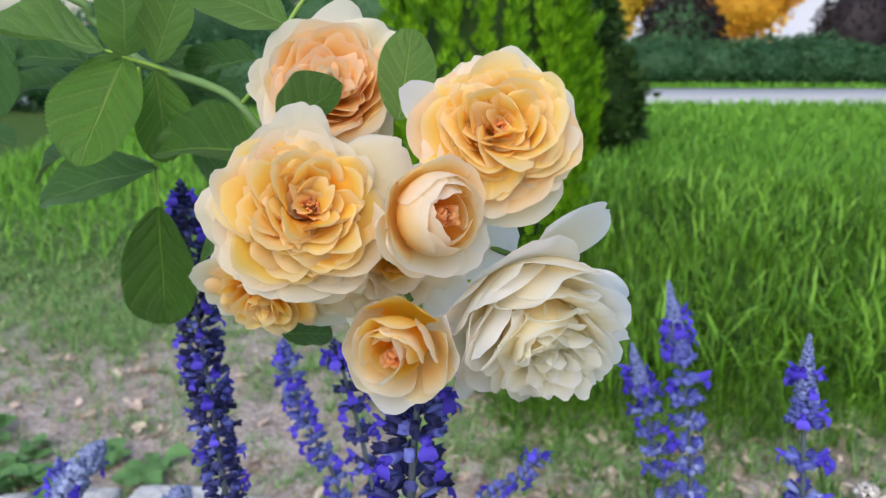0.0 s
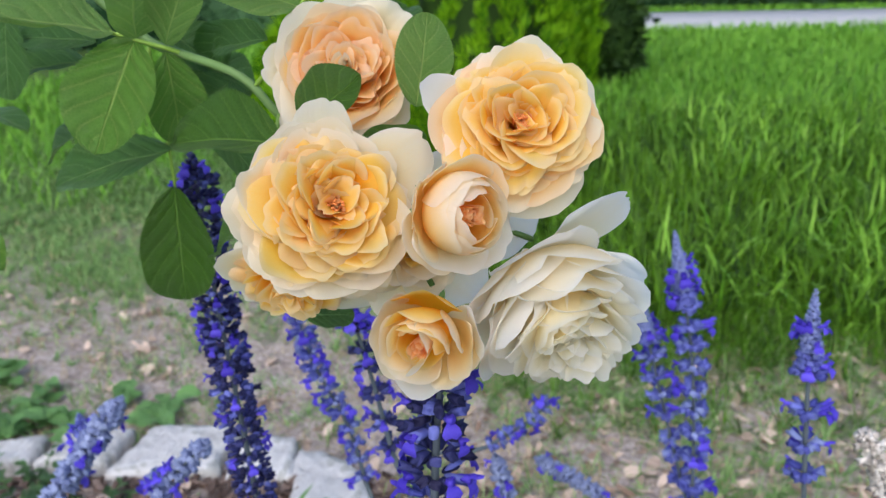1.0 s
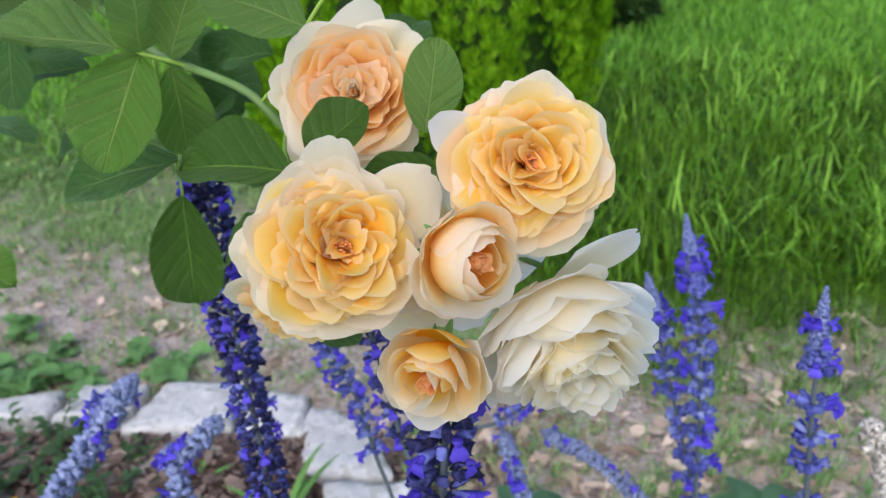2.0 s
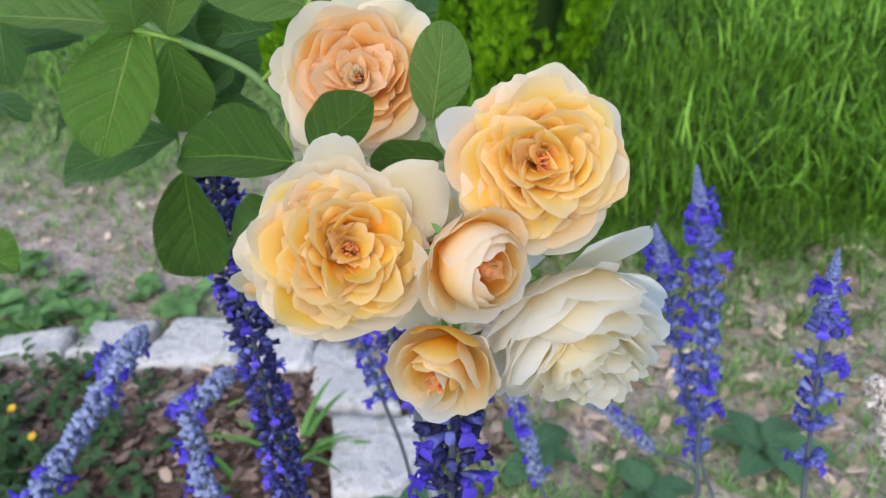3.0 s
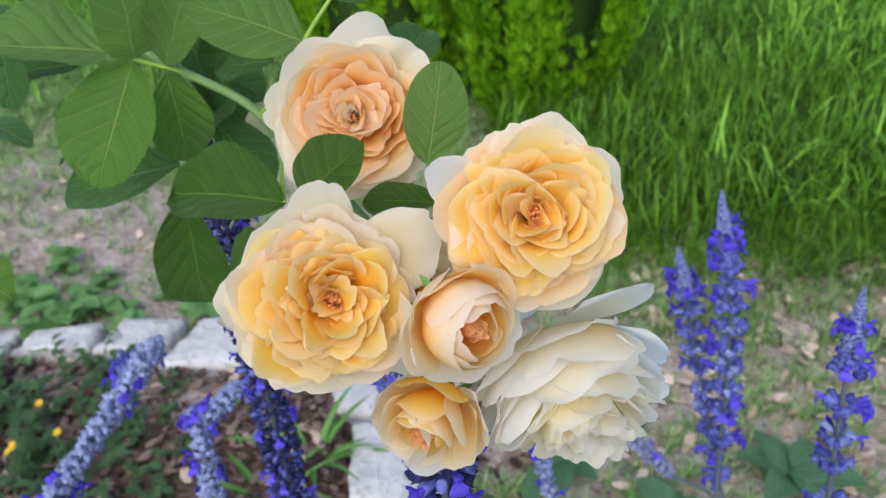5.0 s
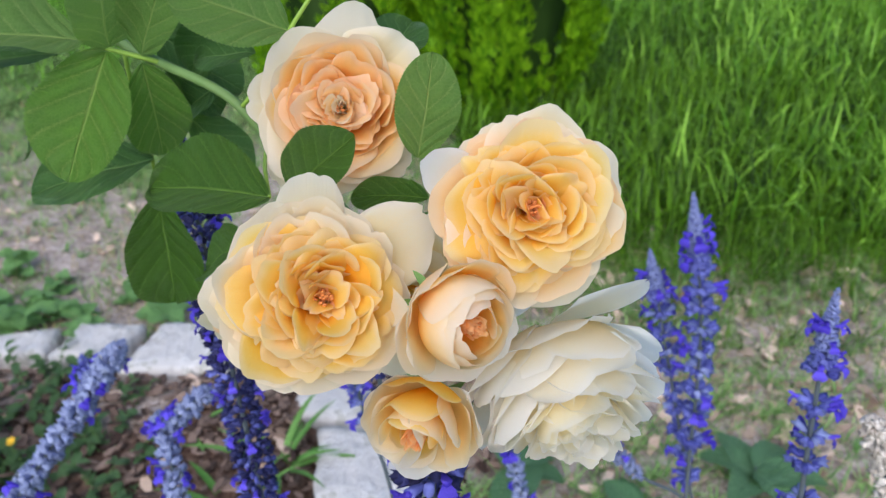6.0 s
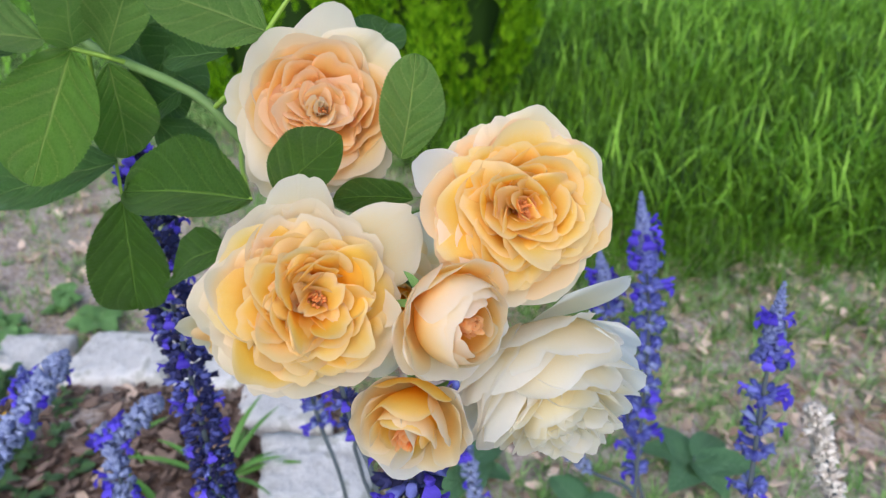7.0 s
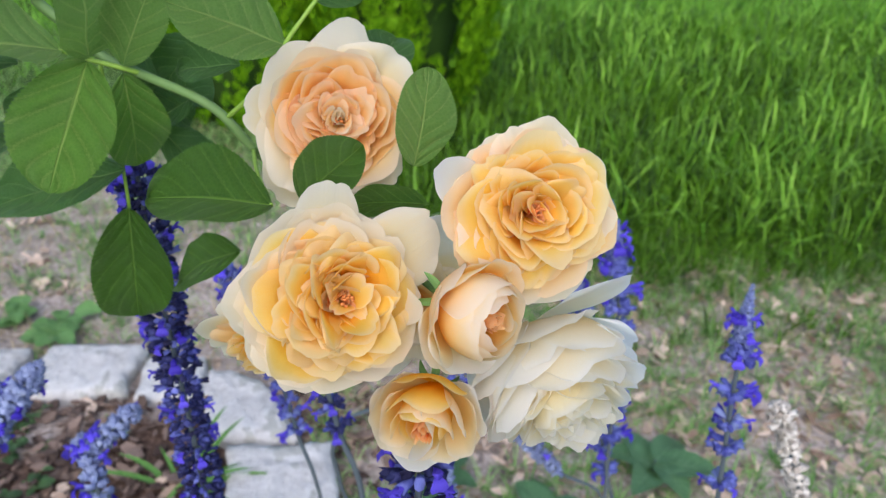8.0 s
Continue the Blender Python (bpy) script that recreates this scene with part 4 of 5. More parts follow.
# the dark, mostly spent spikes behind the roses
sage_spike("sage_spike", [(-0.1475, 0.7600, 1.2513), (-0.1421, 0.7550, 1.1487), (-0.1264, 0.7350, 1.0061), (-0.120, 0.73, 0.90)], (-0.05, 0.80, 0), 0.02, 0.0105, 24, 0.09, DARK,
           "dark spent sage spike with few blue flowers", 104, 0.95, reach=0.0085)
sage_spike("sage_spike", [(0.0343, 0.5550, 1.2045), (0.0316, 0.5480, 1.1721), (0.0289, 0.5400, 1.1298), (0.028, 0.535, 1.08)], (0.05, 0.62, 0), 0.012, 0.0125, 13, 0.24, DARK,
           "dark blue sage spike under a hanging rosebud", 105, 1.2, reach=0.0062)
sage_spike("sage_spike", [(-0.1448, 1.0300, 1.0138), (-0.1277, 1.0200, 0.9333), (-0.0901, 1.0100, 0.8504), (-0.07, 1.0, 0.77)], (0.02, 1.05, 0), 0.03, 0.0175, 14, 0.16, BLUE,
           "blue sage spike behind the rose cluster", 106, 1.3, reach=0.004)
sage_spike("sage_spike", [(-0.0482, 0.8000, 1.1119), (-0.0325, 0.7900, 1.0557), (-0.0148, 0.7800, 0.9765)], (0.06, 0.85, 0), 0.02, 0.021, 13, 0.24, [SAGE_CALYX_DARK, SAGE_CALYX],
           "violet sage spike with spaced flower rings", 107, 1.1, reach=0.004)
# the pale, leaning spikes in the bed
sage_spike("sage_spike", [(-0.3368, 0.9700, 0.9161), (-0.3981, 0.9200, 0.8346), (-0.4476, 0.8700, 0.7704), (-0.50, 0.83, 0.70)], (-0.60, 0.60, 0), 0.02, 0.0115, 13, 0.05, PALE,
           "pale grey blue leaning sage spike", 108, 1.6)
sage_spike("sage_spike", [(-0.3904, 0.9700, 0.8939), (-0.3795, 0.9500, 0.8680), (-0.389, 0.935, 0.85)], (-0.60, 0.60, 0), 0.02, 0.010, 11, 0.1, BLUE,
           "short blue sage spike behind a pale one", 109, 1.2, via=(Vector((-0.42, 0.905, 0.805)), Vector((-0.47, 0.86, 0.735))))
sage_spike("sage_spike", [(-0.2971, 0.9300, 0.8465), (-0.2747, 0.8900, 0.8277), (-0.2562, 0.8500, 0.7912), (-0.245, 0.83, 0.74)], (-0.26, 0.60, 0), 0.015, 0.0115, 13, 0.10, PALE,
           "pale blue sage spike with some violet flowers", 110, 1.5)
sage_spike("sage_spike", [(-0.2321, 0.9300, 0.8831), (-0.2670, 0.9200, 0.8507), (-0.2798, 0.9100, 0.8345)], (-0.26, 0.60, 0), 0.012, 0.0115, 12, 0.18, PALE,
           "short pale sage side shoot with violet flowers", 111, 1.4, via=(Vector((-0.268, 0.88, 0.812)), Vector((-0.25, 0.845, 0.765))))
sage_spike("sage_spike", [(0.1472, 1.0800, 0.7455), (0.2285, 1.0800, 0.6895), (0.3039, 1.0800, 0.6090)], (0.36, 1.1, 0), 0.02, 0.0115, 12, 0.03, PALE,
           "faded grey blue sage spike lying over", 112, 1.25, leaves=2)
sage_spike("sage_spike", [(0.0880, 1.0000, 0.8115), (0.1104, 0.9900, 0.7323), (0.1303, 0.9800, 0.6528)], (0.2, 1.0, 0), 0.02, 0.0115, 12, 0.06, PALE,
           "pale grey blue sage spike below the roses", 113, 1.2, leaves=2)
sage_spike("sage_spike", [(0.1509, 1.0200, 0.8793), (0.1427, 1.0100, 0.8628), (0.1102, 1.0000, 0.8428), (0.0778, 0.9900, 0.8278)], (0.12, 1.05, 0), 0.015, 0.013, 12, 0.16, BLUE,
           "blue sage side shoot curving up below the roses", 115, 1.1)
sage_spike("dried_sage_spike", [(0.4046, 0.8000, 0.9787), (0.4312, 0.8000, 0.9208), (0.4589, 0.7900, 0.8504), (0.47, 0.79, 0.78)], (0.50, 0.85, 0), 0.01, 0.011, 9, 0, [DRIED],
           "dried whitish brown spent sage spike", 114, 1.25, corollas=False)


def sage_leaves(at, count, size, seed, label):
    """A low shoot with large matt leaves."""
    ob = thing("sage_shoot", at, label, "plant")
    rng = random.Random(seed)
    h = size * 0.55
    part("stem", tube([(0, 0, -0.02), (0.004, 0.002, h * 0.5), (0, 0, h)], [0.003, 0.0025, 0.0015], 6), SAGE_STEM, ob)
    for k in range(count):
        lf = part("leaf", leaf_mesh(size * rng.uniform(0.8, 1.15), size * 0.55, 0.22, 0.45, 0.035, 0.75, 14, 0.07, seed + k), SAGE_LEAF, ob)
        lf.matrix_local = Matrix.Translation((0, 0, h * (0.45 + 0.55 * k / count))) @ Euler((rng.uniform(-0.1, 0.55), rng.uniform(-.2, .2), 2.4 * k + rng.uniform(-.4, .4))).to_matrix().to_4x4()


# ---- rose plant ----
rose_branch = thing("rose_branch", (-0.17, 0.66, 1.37), "arching green rose cane with leaflets above the flower bed", "rose plant")
RB = Vector((-0.17, 0.66, 1.37))
cane_line = bend([(-1.0, 0.50, 0.0), (-0.95, 0.55, 0.7), (-0.66, 0.64, 1.25), (-0.36, 0.66, 1.43), (-0.1754, 0.6600, 1.3791), (-0.1519, 0.6650, 1.3604), (-0.1244, 0.6550, 1.3396), (-0.1041, 0.6450, 1.3340), (-0.0700, 0.6300, 1.3235),
                  (-0.0510, 0.6250, 1.3040), (-0.0330, 0.6220, 1.2880), (0.0011, 0.5850, 1.2740)], 6)
part("cane", tube([p - RB for p in cane_line], [0.0032 - 0.0012 * i / len(cane_line) for i in range(len(cane_line))], 10), CANE, rose_branch)


def twig(points, r, name="petiole", mat=PETIOLE):
    line = bend(points, 5)
    part(name, tube([p - RB for p in line], [r * (1 - 0.25 * i / len(line)) for i in range(len(line))], 7), mat, rose_branch)


twig([(-0.1046, 0.6450, 1.3345), (-0.1119, 0.6420, 1.3377), (-0.1269, 0.6400, 1.3423), (-0.1330, 0.6400, 1.3445), (-0.1390, 0.6395, 1.3463)], 0.0014)
twig([(-0.1262, 0.6550, 1.3370), (-0.1262, 0.6560, 1.3136), (-0.1258, 0.6600, 1.2965), (-0.1239, 0.6570, 1.2785), (-0.1232, 0.6550, 1.2567)], 0.0012)
twig([(-0.0640, 0.6280, 1.3175), (-0.0430, 0.6170, 1.3402), (-0.0326, 0.6100, 1.3594), (-0.0182, 0.6120, 1.3789)], 0.0012)
twig([(-0.0510, 0.6250, 1.3040), (-0.0460, 0.5950, 1.3035), (-0.0373, 0.5650, 1.3025)], 0.0011)
# flower stalks
for a, b in (((-0.010, 0.572, 1.285), (-0.0153, 0.535, 1.283)), ((0.0, 0.575, 1.277), (0.0644, 0.556, 1.308)), ((-0.051, 0.625, 1.304), (-0.0132, 0.622, 1.323)),
             ((0.0, 0.575, 1.275), (0.034, 0.53, 1.278)), ((0.0, 0.575, 1.275), (0.030, 0.555, 1.235)), ((0.0, 0.575, 1.275), (0.078, 0.56, 1.256)), ((-0.01, 0.578, 1.283), (-0.028, 0.57, 1.255))):
    a, b = Vector(a), Vector(b)
    twig([a, (a + b) / 2 + Vector((0, 0.004, 0.002)), b], 0.0019, "flower_stalk", CANE)

LEAF_SEED = [0]


def leaflet(kind, base, tip, width, turn=0.0):
    """A toothed leaflet of the rose from its stalk to its tip; its upper side looks up and towards the walk."""
    LEAF_SEED[0] += 1
    rng = random.Random(LEAF_SEED[0])
    base, tip = Vector(base), Vector(tip)
    d = (tip - base)
    length = d.length
    y = d.normalized()
    to = (Vector((0.045, 0.24, 1.40)) - (base + tip) / 2).normalized()
    want = (to * (0.75 if kind != "back" else 0.55) + Vector((rng.uniform(-.25, .25), rng.uniform(-.2, .2), 0.55))).normalized()
    z = (want - want.dot(y) * y).normalized()
    z = Matrix.Rotation(radians(turn), 3, y) @ z
    x = y.cross(z)
    fold = {"near": 0.42, "skylit": 0.42, "deep": 0.34, "fold": 0.75, "back": 0.4}[kind] * rng.uniform(0.8, 1.2)
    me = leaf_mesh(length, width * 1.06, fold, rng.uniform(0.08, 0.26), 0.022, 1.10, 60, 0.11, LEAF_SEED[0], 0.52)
    lf = part("leaflet", me, {"near": ROSE_LEAF, "skylit": ROSE_LEAF_SKYLIT, "back": ROSE_LEAF_SHADED}.get(kind, ROSE_LEAF_DEEP), rose_branch)
    lf.matrix_local = Matrix.Translation(base - RB) @ Matrix((x, y, z)).transposed().to_4x4()


leaflet("skylit", (-0.1381, 0.6400, 1.3460), (-0.1850, 0.6080, 1.3600), 0.0410, 12)
leaflet("skylit", (-0.1261, 0.6400, 1.3436), (-0.1185, 0.6250, 1.3920), 0.0400)
leaflet("skylit", (-0.1111, 0.6400, 1.3397), (-0.0916, 0.6400, 1.3843), 0.0283)
leaflet("near", (-0.1260, 0.6360, 1.3421), (-0.1420, 0.6000, 1.2907), 0.0432)
leaflet("near", (-0.1119, 0.6400, 1.3358), (-0.1109, 0.6450, 1.2819), 0.0304)
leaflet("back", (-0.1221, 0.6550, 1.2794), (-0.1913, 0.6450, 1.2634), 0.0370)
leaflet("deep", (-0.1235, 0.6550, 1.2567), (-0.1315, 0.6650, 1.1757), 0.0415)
leaflet("fold", (-0.0373, 0.5650, 1.3025), (-0.0913, 0.5700, 1.3067), 0.0360)
leaflet("deep", (-0.0575, 0.6000, 1.2604), (-0.1036, 0.6350, 1.2249), 0.0278)
leaflet("skylit", (-0.0326, 0.6100, 1.3594), (-0.0790, 0.6000, 1.3800), 0.0350)
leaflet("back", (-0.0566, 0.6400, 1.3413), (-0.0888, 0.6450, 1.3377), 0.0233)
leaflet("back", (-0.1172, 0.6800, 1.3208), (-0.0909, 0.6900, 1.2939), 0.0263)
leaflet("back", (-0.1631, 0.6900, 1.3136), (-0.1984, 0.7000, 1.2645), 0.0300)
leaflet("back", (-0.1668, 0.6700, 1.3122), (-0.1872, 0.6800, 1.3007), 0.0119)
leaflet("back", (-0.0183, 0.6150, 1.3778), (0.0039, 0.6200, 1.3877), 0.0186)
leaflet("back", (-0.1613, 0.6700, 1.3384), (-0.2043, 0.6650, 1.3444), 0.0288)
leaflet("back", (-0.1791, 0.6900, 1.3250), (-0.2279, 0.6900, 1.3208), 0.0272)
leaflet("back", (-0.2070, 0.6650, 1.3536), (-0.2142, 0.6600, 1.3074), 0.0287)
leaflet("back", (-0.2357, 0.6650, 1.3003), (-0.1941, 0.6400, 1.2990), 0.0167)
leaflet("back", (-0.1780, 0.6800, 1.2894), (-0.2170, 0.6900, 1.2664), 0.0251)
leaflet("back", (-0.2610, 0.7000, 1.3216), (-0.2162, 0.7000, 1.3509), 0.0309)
leaflet("skylit", (0.0239, 0.5750, 1.3170), (0.0310, 0.5820, 1.3598), 0.0254)
leaflet("fold", (-0.0239, 0.5480, 1.3136), (0.0014, 0.5520, 1.3362), 0.0232)
leaflet("deep", (0.0290, 0.5620, 1.3047), (-0.0064, 0.5700, 1.3029), 0.0159)
leaflet("back", (0.0077, 0.6200, 1.3426), (0.0181, 0.6400, 1.3579), 0.0264)
leaflet("back", (-0.0364, 0.5750, 1.2100), (-0.0109, 0.5800, 1.2087), 0.0175)
leaflet("near", (-0.2330, 0.6000, 1.2465), (-0.1920, 0.5850, 1.2362), 0.0279)
leaflet("near", (-0.2210, 0.6100, 1.2943), (-0.1890, 0.6000, 1.2992), 0.0154)
leaflet("back", (-0.1094, 0.6800, 1.2947), (-0.0804, 0.6900, 1.2505), 0.0291)
leaflet("back", (-0.0971, 0.6600, 1.3532), (-0.1251, 0.6650, 1.3410), 0.0202)
leaflet("back", (-0.0852, 0.6650, 1.3159), (-0.1138, 0.6750, 1.2967), 0.0247)
leaflet("back", (-0.1222, 0.6800, 1.3414), (-0.1010, 0.6900, 1.3236), 0.0300)
leaflet("back", (-0.1112, 0.6900, 1.3238), (-0.0791, 0.6900, 1.3064), 0.0290)
leaflet("back", (-0.0782, 0.6650, 1.3483), (-0.0988, 0.6600, 1.3246), 0.0253)


# ---- roses ----
def petal(rose, rim, base, tip_angle, length, half, az, material, seed, ruffle=1.0, notch=0.05, cup=0.2, twist=0.0, side=0.0, roll=0.0, wrap=1.0, crown=0.42):
    """One petal: a smooth spoon from claw to rim. rim, base: (radius, height) of its ends; tip_angle: degrees by which its last part
    leans out from upright; length: of that last part; half: half its width; roll: how far the rim turns back."""
    nv, nu = 15, 25
    waves, phase = 0.7 + 0.8 * abs(math.sin(seed * 7.7)), seed * 2.9
    rows, uvs = [], []
    ca, sa = math.cos(az), math.sin(az)
    ta = radians(tip_angle)
    ctrl = (rim[0] - length * math.sin(ta), rim[1] - length * math.cos(ta))
    skew = 0.10 * math.sin(seed * 5.3)
    dent = 0.25 * math.sin(seed * 9.1)
    for j in range(nv):
        row, uv = [], []
        s = (j / (nv - 1)) ** 0.8
        for i in range(nu):
            u = math.sin((-1 + 2 * i / (nu - 1)) * math.pi / 2)
            lim = 1 - crown * (1 - max(0.0, 1 - abs(u) ** 2.3) ** 0.5) + skew * u * (1 - u * u) - notch * math.exp(-((u - dent) / 0.10) ** 2)
            lim += 0.075 * ruffle * noise.noise(Vector((u * 2.2, seed * 1.7, 0.3))) + 0.028 * ruffle * noise.noise(Vector((u * 6.0, seed * 2.3, 4.3)))
            q = s * lim
            a, b, c = (1 - q) ** 2, 2 * q * (1 - q), q * q
            r = a * base[0] + b * ctrl[0] + c * rim[0]
            z = a * base[1] + b * ctrl[1] + c * rim[1]
            w = half * (0.22 + 0.78 * math.sin(min(1.0, q * 1.2) * math.pi / 2) ** 1.1)
            bow = max(r * wrap, 0.85 * half)
            psi = u * w / bow
            lift = cup * w * u * u * q
            x = r - bow * (1 - math.cos(psi)) - lift * math.cos(ta)
            z += lift * math.sin(ta)
            y = bow * math.sin(psi) + side * q * q
            edge = max(0.0, (s - 0.62) / 0.38)
            back = roll * half * edge * edge
            x += back * math.cos(ta)
            z -= back * math.sin(ta)
            n1 = noise.noise(Vector((u * 1.1, q * 1.2, seed * 3.3)))
            d = half * ruffle * (0.20 * q * q * n1 + 0.075 * edge ** 1.5 * math.sin(u * math.pi * waves + phase))
            # soft pleats from claw to rim, and a faintly crimped rim
            d += half * (0.022 * q * noise.noise(Vector((u * 4.0, q * 0.7, seed * 4.7))) + 0.022 * ruffle * edge ** 3 * noise.noise(Vector((u * 4.5, seed * 3.9, 7.7))))
            x += d * math.cos(ta)
            z += d * math.sin(ta) + twist * u * w * q
            row.append((x * ca - y * sa, x * sa + y * ca, z))
            uv.append((0.5 + 0.5 * u, s))
        rows.append(row)
        uvs.append(uv)
    return part("petal", grid_mesh("petal", rows, uvs), material, rose)


def heart(rose, R, z, r, count, seed, off):
    """The knot of stamens in the middle."""
    rng = random.Random(seed)
    for _ in range(count):
        a, q = rng.uniform(0, 6.28), r * rng.random() ** 0.5
        foot = Vector((q * 0.5 * math.cos(a), q * 0.5 * math.sin(a), z - 0.25 * R))
        top = Vector((q * math.cos(a), q * math.sin(a), z + R * rng.uniform(-0.06, 0.05)))
        bm = tube([foot, (foot + top) / 2 + Vector((0, 0, 0.02 * R)), top], [0.008 * R, 0.008 * R, 0.009 * R], 5)
        m = bmesh.ops.create_icosphere(bm, subdivisions=1, radius=0.019 * R)
        for v in m["verts"]:
            v.co = Vector((v.co.x * 1.4, v.co.y, v.co.z * 0.8)) + top
        part("stamen", bm, STAMEN, rose).location = off


def sepals(rose, R, z, seed):
    rng = random.Random(seed)
    bm = bmesh.new()
    lump(bm, (0, 0, z), (0.16 * R, 0.16 * R, 0.2 * R), seed, 0.05, 2, -9.0)
    me = bpy.data.meshes.new("hip")
    bm.to_mesh(me)
    bm.free()
    part("hip", me, CALYX_GREEN, rose)
    for k in range(5):
        a = 2 * math.pi * k / 5 + rng.uniform(-.2, .2)
        lf = part("sepal", leaf_mesh(0.55 * R, 0.17 * R, 0.3, 0.6, 0, 0.7, 8), CALYX_GREEN, rose)
        lf.matrix_local = Matrix.Rotation(a, 4, "Z") @ Matrix.Translation((0, 0.10 * R, z + 0.02 * R)) @ Matrix.Rotation(-0.5, 4, "X")


def rose(at, axis, R, label, rings, mats, seed, spin=0.0, extra=(), eye=0.12, stamens=26, floor=-0.62, ruffle=1.0, jitter=1.0, crown=0.42, calyx=True, even=0.85, shift=0.0):
    """A rosette of overlapping petals. rings: (petals, radius, height, lean in degrees, half width), the lengths in R; mats: a material
    a ring; extra: single petals (azimuth in degrees, radius, height, lean, half width, material). shift: how far the eye sits off the middle."""
    ob = thing("rose", at, label, "rose", "cluster of roses")
    ob.matrix_world = Matrix.Translation(at) @ facing(axis, spin)
    rng = random.Random(seed)
    off = Vector((math.cos(radians(spin)), -math.sin(radians(spin)), 0)) * shift * R
    for g, ((n, r, z, lean, half), mat) in enumerate(zip(rings, mats)):
        start = g * 1.9 + rng.uniform(0, 1)
        for k in range(n):
            az = start + 2 * math.pi * (k + jitter * rng.uniform(-0.30, 0.30)) / n
            az += 0.25 * jitter * max(0.0, 0.9 - r) * math.sin(5 * az + seed)   # petals gather in five bundles
            loose = jitter * (0.35 if r > even else 0.75 if r > 0.66 else 1.0)   # the outer rings lie more even
            rr = R * r * (1 + loose * rng.uniform(-0.10, 0.10) + 0.05 * jitter * math.cos(5 * az + seed) * (1 - r))
            zz = R * (z + loose * rng.uniform(-0.05, 0.06))
            tip = lean + loose * rng.uniform(-14, 14)
            hw = R * half * rng.uniform(0.70, 1.28)
            base = (R * (0.02 + 0.14 * r), R * floor * (1 - 0.15 * (k % 2)))
            inner = r < 0.6
            pt = petal(ob, (rr, zz), base, tip, R * (0.30 + 0.28 * r), hw, az, mat, seed + g * 11.3 + k * 0.731, ruffle * (1.35 if inner else 1.0),
                  rng.choice((0.0, 0.0, 0.04, 0.08, 0.14)), rng.uniform(0.0, 0.55 if inner else 0.4), loose * rng.uniform(-0.55, 0.55) * (1.35 if inner else 0.6), hw * loose * rng.uniform(-0.35, 0.35),
                  rng.choice((0.0, 0.1, 0.25, 0.4)) if g > 0 else 0.0, rng.uniform(0.85, 1.3), crown)
            pt.location = off * max(0.0, 1 - r)
    for k, (deg, r, z, lean, half, mat) in enumerate(extra):
        pt = petal(ob, (r * R, z * R), (0.16 * R, floor * R), lean, 0.5 * r * R, half * R, radians(deg - spin), mat, seed + 70.3 + k, 0.8, 0.03, 0.15, 0.0, 0.0, 0.15, 1.4)
        pt.location = off * max(0.0, 1 - r)
    if stamens:
        heart(ob, R, R * (rings[0][2] - 0.06), R * eye, stamens, seed, off)
    if calyx:
        sepals(ob, R, (floor - 0.12) * R, seed)
    return ob


AP, PE, PA, WH = PETAL_APRICOT, PETAL_PEACH, PETAL_PALE, PETAL_WHITE
rose((-0.0095, 0.508, 1.2905), (0.30, -0.86, 0.42), 0.0355, "large apricot yellow double rose in full bloom",
     ((8, 0.12, 0.13, 20, 0.13), (9, 0.23, 0.19, 38, 0.20), (9, 0.36, 0.22, 44, 0.27), (10, 0.49, 0.23, 48, 0.32), (10, 0.62, 0.21, 52, 0.37), (10, 0.74, 0.16, 54, 0.42), (10, 0.85, 0.08, 56, 0.47), (9, 0.93, -0.01, 57, 0.54), (8, 0.97, -0.10, 58, 0.60), (7, 0.98, -0.19, 60, 0.62)),
     (PETAL_HEART, AP, AP, AP, AP, AP, AP, PETAL_BUD, PA, PA), 11, 0,
     ((84, 1.26, -0.06, 65, 0.40, PA), (24, 1.46, -0.10, 80, 0.50, PA), (205, 1.03, -0.2, 95, 0.42, PA), (78, 0.36, 0.36, -8, 0.24, AP), (104, 0.54, 0.34, 14, 0.30, AP), (136, 0.40, 0.33, 4, 0.26, AP),
      (58, 0.52, 0.31, 18, 0.28, AP), (196, 0.42, 0.30, 16, 0.26, AP), (292, 0.40, 0.31, 12, 0.30, AP), (330, 0.50, 0.29, 20, 0.26, AP), (20, 0.60, 0.28, 26, 0.30, AP), (238, 0.56, 0.27, 24, 0.30, AP)), 0.10, 34, -0.42, 1.0, 1.7, 0.36, shift=0.06)
rose((0.0675, 0.525, 1.3200), (0.02, -0.88, 0.46), 0.0331, "apricot double rose in full bloom with cupped centre",
     ((7, 0.09, 0.14, 18, 0.17), (8, 0.20, 0.18, 30, 0.24), (8, 0.34, 0.18, 34, 0.31), (8, 0.48, 0.20, 40, 0.37), (9, 0.61, 0.19, 45, 0.41), (10, 0.74, 0.14, 50, 0.45), (10, 0.85, 0.06, 54, 0.50), (9, 0.93, -0.03, 57, 0.56), (9, 0.97, -0.11, 58, 0.60), (8, 0.99, -0.19, 60, 0.62)),
     (PETAL_HEART, AP, AP, AP, AP, AP, AP, PETAL_BUD, PE, PA), 23, 40,
     ((160, 1.22, 0.05, 45, 0.36, WH), (215, 1.06, -0.1, 75, 0.48, PE), (150, 0.30, 0.28, -4, 0.22, AP), (176, 0.46, 0.27, 10, 0.28, AP), (320, 0.28, 0.27, 0, 0.26, AP), (350, 0.50, 0.27, 14, 0.28, AP), (95, 0.42, 0.25, 6, 0.32, AP), (262, 0.40, 0.26, 16, 0.30, AP), (225, 0.56, 0.26, 24, 0.32, AP)), 0.07, 12, -0.44, 1.0, 1.5, 0.36)
